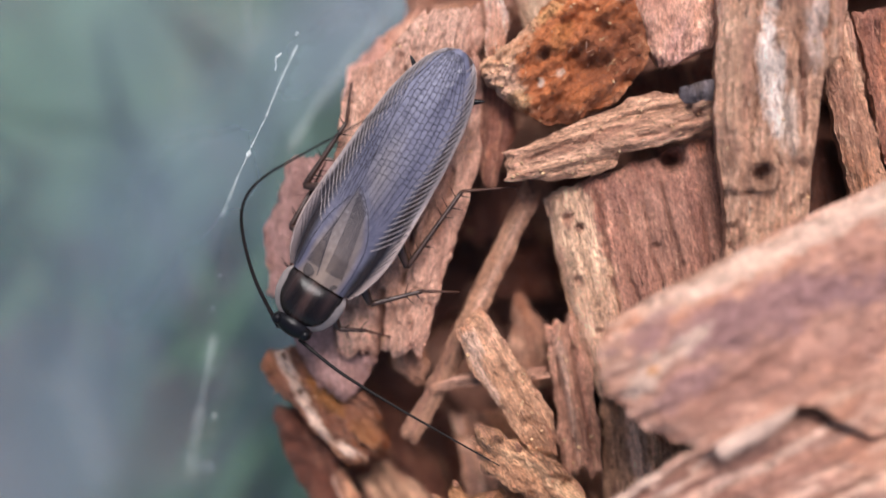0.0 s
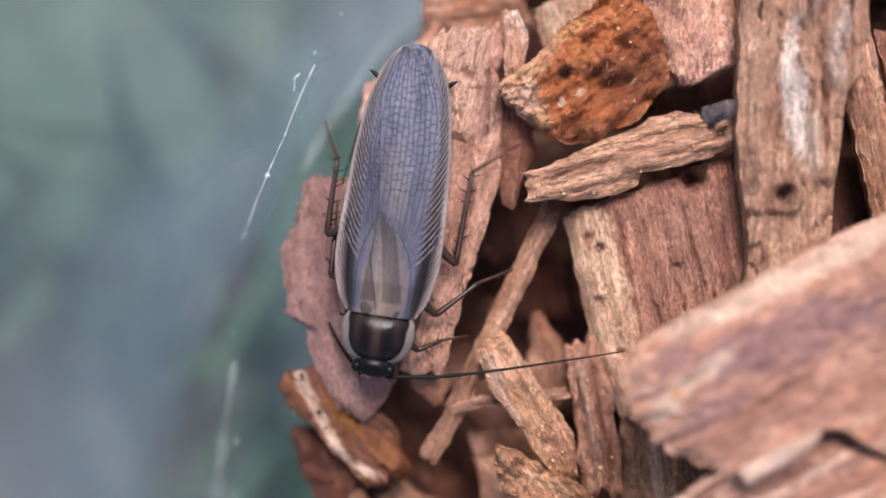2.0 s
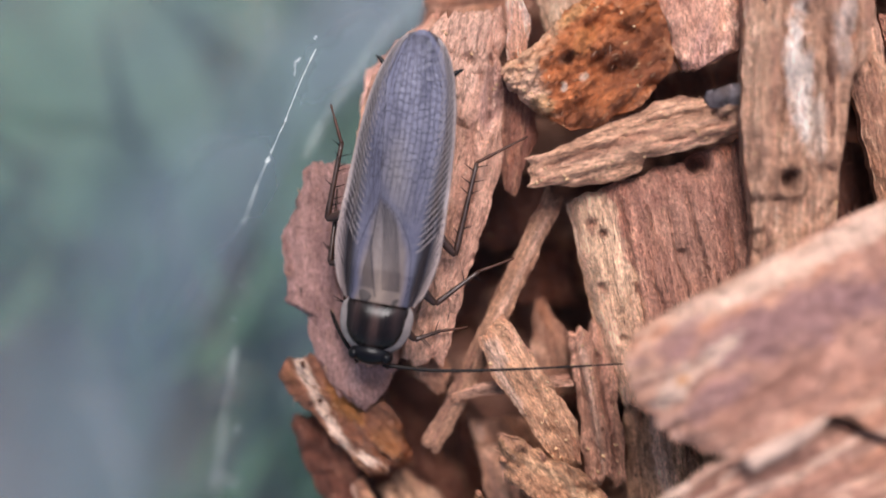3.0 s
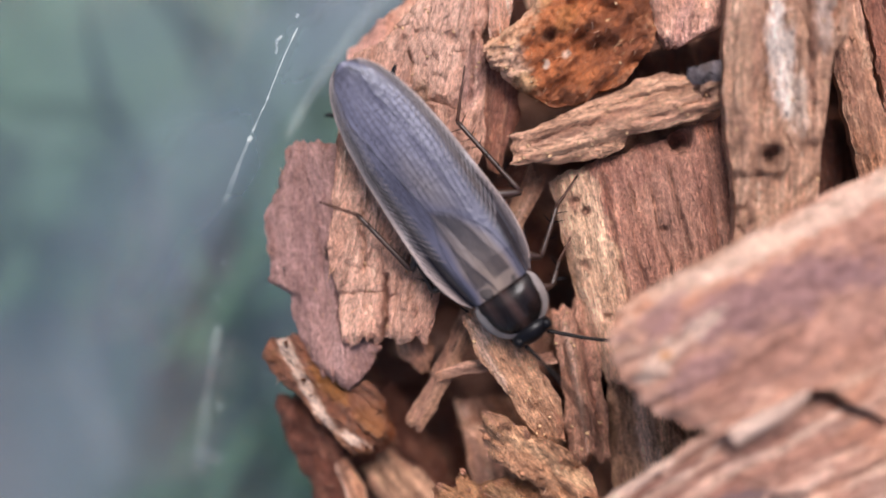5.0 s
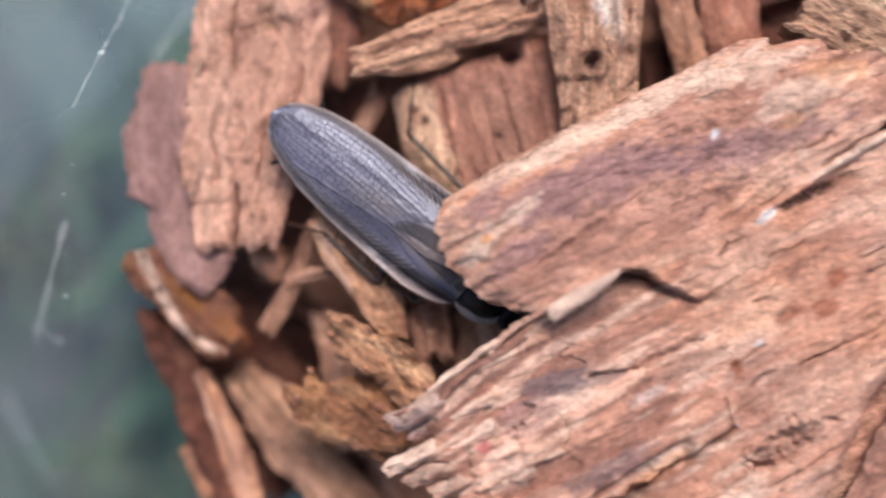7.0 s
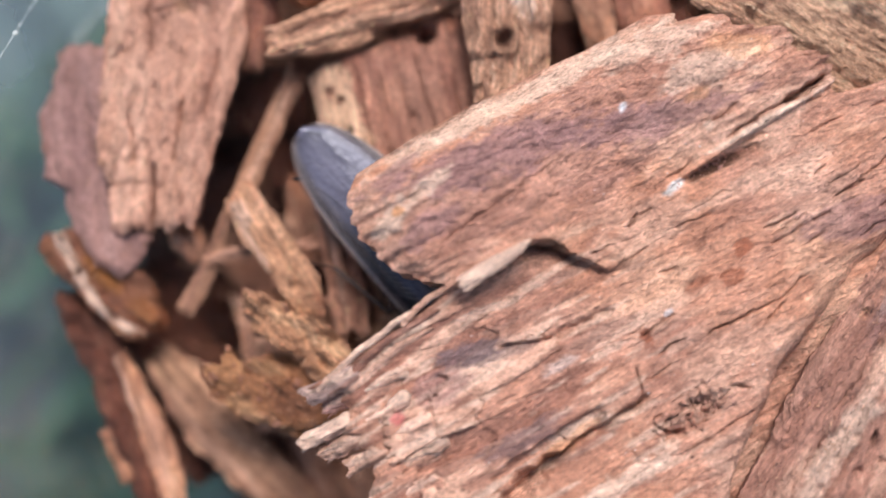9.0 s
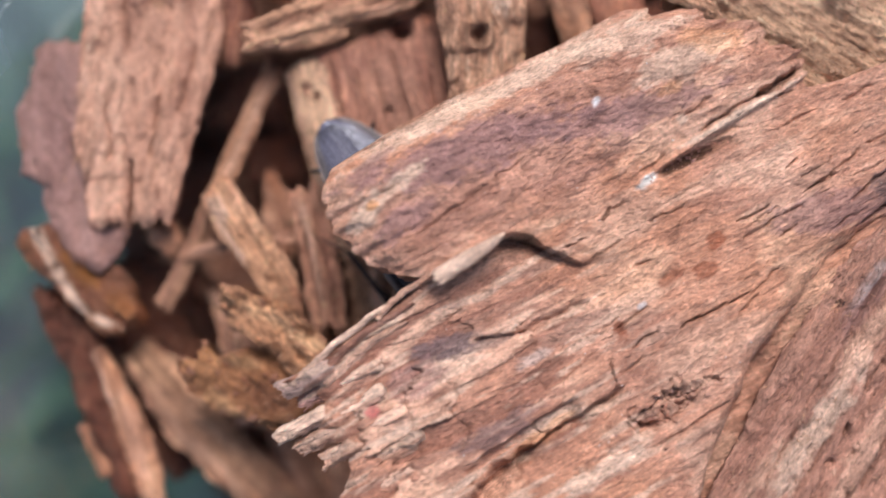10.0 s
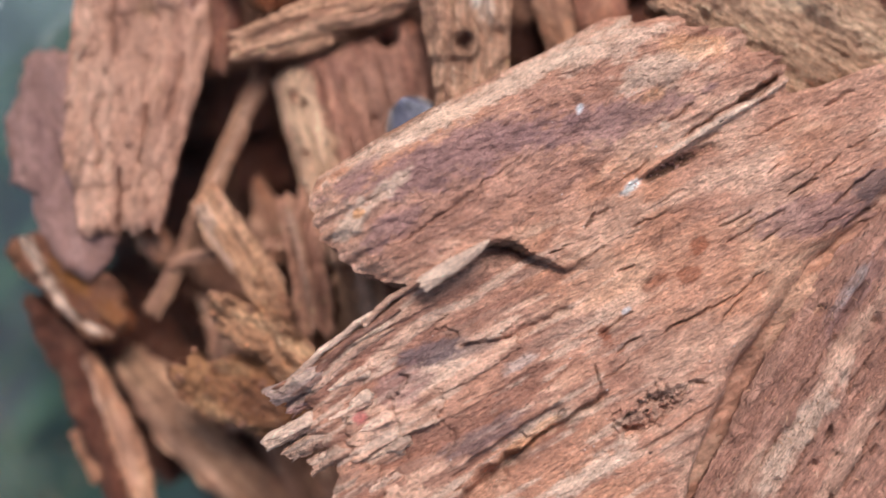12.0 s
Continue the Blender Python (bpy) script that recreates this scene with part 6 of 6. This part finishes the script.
chip("tan_strip", "narrow tan wood strip with splintered edge", (23.5, 9.6, 62.0), -77.1,
     [(-5.9, -1), (-3.6, -1.3), (0.8, -1.5), (6.3, -1.1)],
     [(-6.7, 1.2), (-1.4, 1.3), (3, 1.3), (7.4, 1.2)], 2.4, tan, seed=30, rough=0.5, steps=0.4, rag=0.25, jag=0.5)
chip("red_strip", "reddish bark strip standing among the chips", (27.1, 11.7, 61.0), -80.3,
     [(-5.8, -2.5), (-1.3, -2.2), (5.6, -1.9)],
     [(-5.4, 2.4), (-0.2, 2.4), (7, 1.8)], 2.4, red, seed=31, rough=0.5, steps=0.4, rag=0.25)
chip("deep_red_chip", "reddish-brown bark chip deep between larger chips", (23.7, 4.8, 57.5), -80.6,
     [(-3.5, -2.2), (2.7, -2.5)],
     [(-3.1, 2.2), (3.9, 2.5)], 2.5, darkred, seed=32, rough=0.5, rag=0.3)
chip("fibre_mat", "tangled tan wood fibre clump", (42.4, 4.4, 66.4), -33.7,
     [(-11.5, -4.3), (-6, -4.6), (-0.9, -4.9), (4.3, -3.9), (9.3, -2.6)],
     [(-10.4, 6.0), (-2.8, 5.4), (5.4, 4.7), (11.6, 4.3)], 4.5, pale, seed=33, rough=0.8, steps=0.4, rag=0.5, jag=0.6, crags=0.7,
     stains=[(0, 0, 13, 7, 0, (0.62, 0.37, 0.235), 0.9), (-4, 1, 5, 0.7, 10, (0.8, 0.55, 0.36), 0.8), (2, -2, 5, 0.6, -10, (0.36, 0.19, 0.11), 0.5), (5, 2, 4, 0.8, 0, (0.76, 0.5, 0.33), 0.7), (-6, -2.5, 4, 0.8, 20, (0.4, 0.22, 0.13), 0.6)])
chip("frayed_chip", "frayed tan bark chip with curled edge", (1.4, -16.6, 63.3), -47.3,
     [(-5.3, -1.2), (-2.6, -2.3), (0.6, -1.4), (4, -1.5)],
     [(-4.5, 0.1), (-1.9, 0.9), (0.9, 2.2), (3.4, 2.2), (4.8, 1.4)], 2.2, tan, seed=34, rough=0.7, steps=0.4, rag=0.5, jag=0.7, crags=1.1, crumble=14,
     stains=[(0, 0, 6, 3, 0, (0.6, 0.3, 0.145), 0.8), (-2, 0, 3, 0.5, 20, (0.84, 0.5, 0.28), 0.8), (2, 1.2, 2, 0.5, 20, (0.88, 0.55, 0.32), 0.8), (1, -0.8, 2.5, 0.6, 0, (0.22, 0.09, 0.035), 0.8), (-3.8, -0.8, 1.0, 0.6, 0, (0.28, 0.11, 0.04), 0.7)])
chip("rusty_chip", "rusty-brown fibrous bark chip with ragged rim", (-0.7, -20.6, 62.0), -40.0,
     [(-4.9, -1.8), (-2.9, -2.9), (0.2, -2.9), (1.3, -2.2), (3.8, -1.3)],
     [(-4.8, 0.4), (-3.1, 0.6), (-1.9, 2.2), (0.7, 3.4), (3.8, 2.6), (5.4, 1.2)], 2.0, umber, seed=35, rough=0.6, rag=0.6, jag=0.8, crags=1.0, crumble=24,
     stains=[(0, 0, 7, 4, 0, (0.46, 0.19, 0.075), 0.9), (-3.4, -1, 1.6, 1.4, 0, (0.66, 0.31, 0.14), 0.8), (-0.5, -2.2, 1.8, 0.6, 0, (0.74, 0.4, 0.2), 0.8), (2, 0.6, 2.2, 1.3, 20, (0.2, 0.07, 0.03), 0.8), (-1.4, 1.2, 1.6, 0.6, 30, (0.6, 0.33, 0.16), 0.7)])
chip("curved_chip", "broad brown bark chip deep in the bedding", (-5.4, -23.7, 55.4), -46.1,
     [(-8, -1.3), (-5, -1.6), (-1.4, -2.6), (3.2, -2.6), (7.5, -2.5)],
     [(-7.7, 1.5), (-4.5, 2.4), (-0.3, 1.6), (4.9, 1.6), (11.2, 2.3)], 2.2, tan, seed=36, rough=0.5, steps=0.4, rag=0.4, crags=0.5, stains=[(0, 0, 10, 3, 0, (0.5, 0.28, 0.165), 0.7), (-6, 0.4, 1.8, 1.2, 0, (0.72, 0.42, 0.25), 0.7), (2, -1.4, 4, 0.5, 0, PALE, 0.6)])
# dark red bark puts the shade of this gap into the colour
chip("under_chip", "dark brown bark chip under the split chip", (-10.0, -19.5, 51.5), -58.0,
     [(-9, -4.2), (-3, -4.6), (3, -4.2), (9, -3.6)],
     [(-9, 3.6), (-3, 4.4), (3, 4.2), (9, 3.4)], 2.2, darkred, seed=49, rough=0.6, steps=0.4, rag=0.4, crags=0.6)
chip("wide_chip", "wide brown bark chip deep below the frayed chip", (1.9, -21.5, 55.0), -67.9,
     [(-10.1, -3.1), (-5.5, -3.6), (1.6, -3.2), (8.4, -3.2)],
     [(-8.3, 3.4), (-1.6, 3), (4.4, 3.4), (11.2, 3.4)], 2.2, tan, seed=37, rough=0.5, steps=0.4, rag=0.3)
chip("light_chip", "small tan chip tucked under the bark slab", (-7.4, -9.4, 58.2), -71.0,
     [(-1.8, -1.4), (-0.1, -1.3), (1.4, -0.4)],
     [(-1.2, 1.4), (0.2, 1.3), (1.5, 0.4)], 1.6, tan, seed=38, rough=0.35, rag=0.25)
chip("pink_shard", "pinkish bark shard beside the bark slab", (-1.8, 8.1, 59.8), -93.3,
     [(-4.1, -1.7), (-0.1, -1.1), (3.9, -0.5)],
     [(-4.2, 1.5), (0.2, 1.6), (4.4, 0.3)], 1.6, red, seed=39, rough=0.4, rag=0.25)
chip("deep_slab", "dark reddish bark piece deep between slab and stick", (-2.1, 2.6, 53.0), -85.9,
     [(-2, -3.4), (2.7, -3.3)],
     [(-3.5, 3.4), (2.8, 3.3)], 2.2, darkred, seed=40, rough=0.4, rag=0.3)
# the next three chips take darker bark: gap shade put into their colour
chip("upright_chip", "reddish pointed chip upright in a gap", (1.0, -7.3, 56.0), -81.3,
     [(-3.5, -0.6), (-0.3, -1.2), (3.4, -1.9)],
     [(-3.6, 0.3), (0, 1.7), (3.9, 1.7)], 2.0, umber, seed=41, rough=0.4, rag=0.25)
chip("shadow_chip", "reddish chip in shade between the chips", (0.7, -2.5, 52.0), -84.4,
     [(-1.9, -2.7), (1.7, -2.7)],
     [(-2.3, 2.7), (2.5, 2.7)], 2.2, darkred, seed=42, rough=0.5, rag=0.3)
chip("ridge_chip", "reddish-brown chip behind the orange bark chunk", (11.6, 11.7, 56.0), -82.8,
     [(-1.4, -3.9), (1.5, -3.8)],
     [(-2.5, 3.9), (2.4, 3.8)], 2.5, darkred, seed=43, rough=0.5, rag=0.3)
chip("top_chip", "pale bark chip at the far end of the slab", (2.3, 17.9, 58.5), -76.6,
     [(-1.4, -2.4), (2, -2.5)],
     [(-2, 2.4), (1.4, 2.5)], 2.4, pale, seed=44, rough=0.5, rag=0.3)
chip("edge_slab", "reddish bark slab beside the plastic wall", (-10.4, 10.0, 58.0), -93.5,
     [(-2.7, -2.6), (1, -2.7), (5.7, -3.2)],
     [(-7.7, 2.5), (-1.9, 2.9), (5.6, 3.1)], 2.4, slabwood, seed=45, rough=0.5, steps=0.5, rag=0.3)
chip("crumb_chip", "brown bark chip lying low in the bedding", (0.7, -19.7, 56.5), -75.6,
     [(-6, -3.7), (-0.7, -3.7), (3.6, -4.3)],
     [(-3.4, 3.5), (1.1, 4.2), (5.4, 4)], 2.2, tan, seed=46, rough=0.7, steps=0.4, rag=0.4)
chip("low_chip", "brown bark chip in the low bedding", (8.9, -20.2, 53.5), -77.7,
     [(-3.8, -3.3), (3.7, -3.2)],
     [(-4.1, 3.3), (4.3, 3.2)], 2.2, tan, seed=47, rough=0.5, rag=0.3)
chip("dark_slab", "dark reddish bark slab under the large bark", (23.1, 2.3, 53.0), -85.9,
     [(-2.5, -5.7), (3.6, -5.8)],
     [(-4.8, 5.7), (3.7, 5.8)], 2.5, darkred, seed=48, rough=0.5, rag=0.3)


# ---- what moves ----
ROACH = [
    (0, -9.75, 3.36, 61.00, 0, 1.5, -121.0),
    (0.5, -9.87, 3.41, 61.00, 0, 1.5, -120.4),
    (1, -10.03, 3.40, 61.00, 0, 1.5, -112.4),
    (1.5, -10.04, 3.40, 61.00, 0, 1.5, -113.1),
    (1.8, -10.72, 3.41, 61.00, 0, 1.5, -114.9),
    (2, -9.82, 3.66, 61.00, 0, 1.5, -96.9),
    (2.5, -9.83, 3.57, 61.00, 0, 1.5, -98.7),
    (3.5, -9.77, 3.55, 61.00, 0, 1.5, -98.0),
    (3.7, -9.90, 4.34, 61.00, 0, 1.5, -90.3),
    (4.5, -7.31, 3.51, 61.00, 0, 2, -68.0),
    (5.3, -5.05, 0.0, 61.00, 0, 7, -44.0),
    (5.5, -4.5, -1.45, 61.00, 0, 9, -39.5),
    (6, -2.9, -2.75, 61.00, 0, 9, -42.5),
    (6.5, 0.42, -4.42, 61.00, 0, 2.5, -43.3),
    (7, 2.44, -5.85, 60.80, 0, 2, -40.0),
    (7.2, 4.08, -7.23, 60.60, 0, 2, -40.0),
    (8.8, 6.79, -8.53, 60.00, 0, 2, -45.0),
    (9, 9.48, -9.81, 60.00, 0, 2, -48.0),
    (9.5, 12.08, -10.47, 60.00, 0, 2, -50.0),
    (10, 12.30, -10.22, 60.00, 0, 2, -52.0),
    (10.2, 13.77, -9.39, 60.00, 0, 2, -55.0),
    (10.5, 16.94, -9.15, 60.00, 0, 2, -64.0),
    (11, 16.90, -9.25, 60.00, 0, 2, -64.0),
    (11.5, 16.83, -9.28, 60.00, 0, 2, -64.0),
    (12, 17.12, -9.23, 60.00, 0, 2, -64.0),
]


def motions():
    walk(roach, [(t, mpose(*row)) for t, *row in ROACH])
    home = {name: ob.location.copy() for name, ob in limbs.items()}

    def swing(name, rows):
        """rows: seconds and the turn about x, y, z in degrees."""
        at = home[name]
        walk(limbs[name], [(t, pose(*at, *turn)) for t, *turn in rows])

    swing("antenna_right", [(0, 0, 0, -14), (0.4, 0, 0, -12), (0.8, 0, 0, -2), (1.5, 0, 0, 0), (1.7, 5, 0, 2), (1.95, 60, 0, -8), (2.5, 64, 0, -10), (3.55, 62, 0, -8), (3.72, 12, 0, 28), (4.3, 20, -20, 60), (4.8, 0, -35, 95), (5.3, 0, -40, 150), (12, 0, -40, 155)])
    swing("antenna_left", [(0, 0, 0, -12), (0.4, 0, 0, -11), (0.9, 0, 0, -1), (1.5, 0, 0, 0), (1.8, 0, 0, 2), (2.0, 0, 0, 2), (2.5, 0, 0, -1), (3.6, 0, 0, -4), (4.4, 0, 0, -30), (5.3, 0, 0, -55), (12, 0, 0, -60)])
    step = [(0, 0), (0.5, 0), (0.8, 9), (1.1, 0), (1.8, 0), (1.9, 8), (2.05, 0), (3.5, 0), (3.8, 12), (4.1, -10), (4.4, 12), (4.7, -10), (5.0, 10), (5.3, -4), (6.2, 5), (6.5, -6), (6.8, 8), (7.1, -6), (7.5, 5), (8.7, -5), (9.0, 9), (9.3, -3), (10.0, 0), (10.2, 7), (10.5, 0), (12, 0)]
    for name, phase in (("front_left", 1), ("mid_left", -1), ("hind_left", 1), ("front_right", 1), ("mid_right", -1), ("hind_right", 1)):
        swing(name, [(t, 0, 0, a * phase) for t, a in step])


motions()
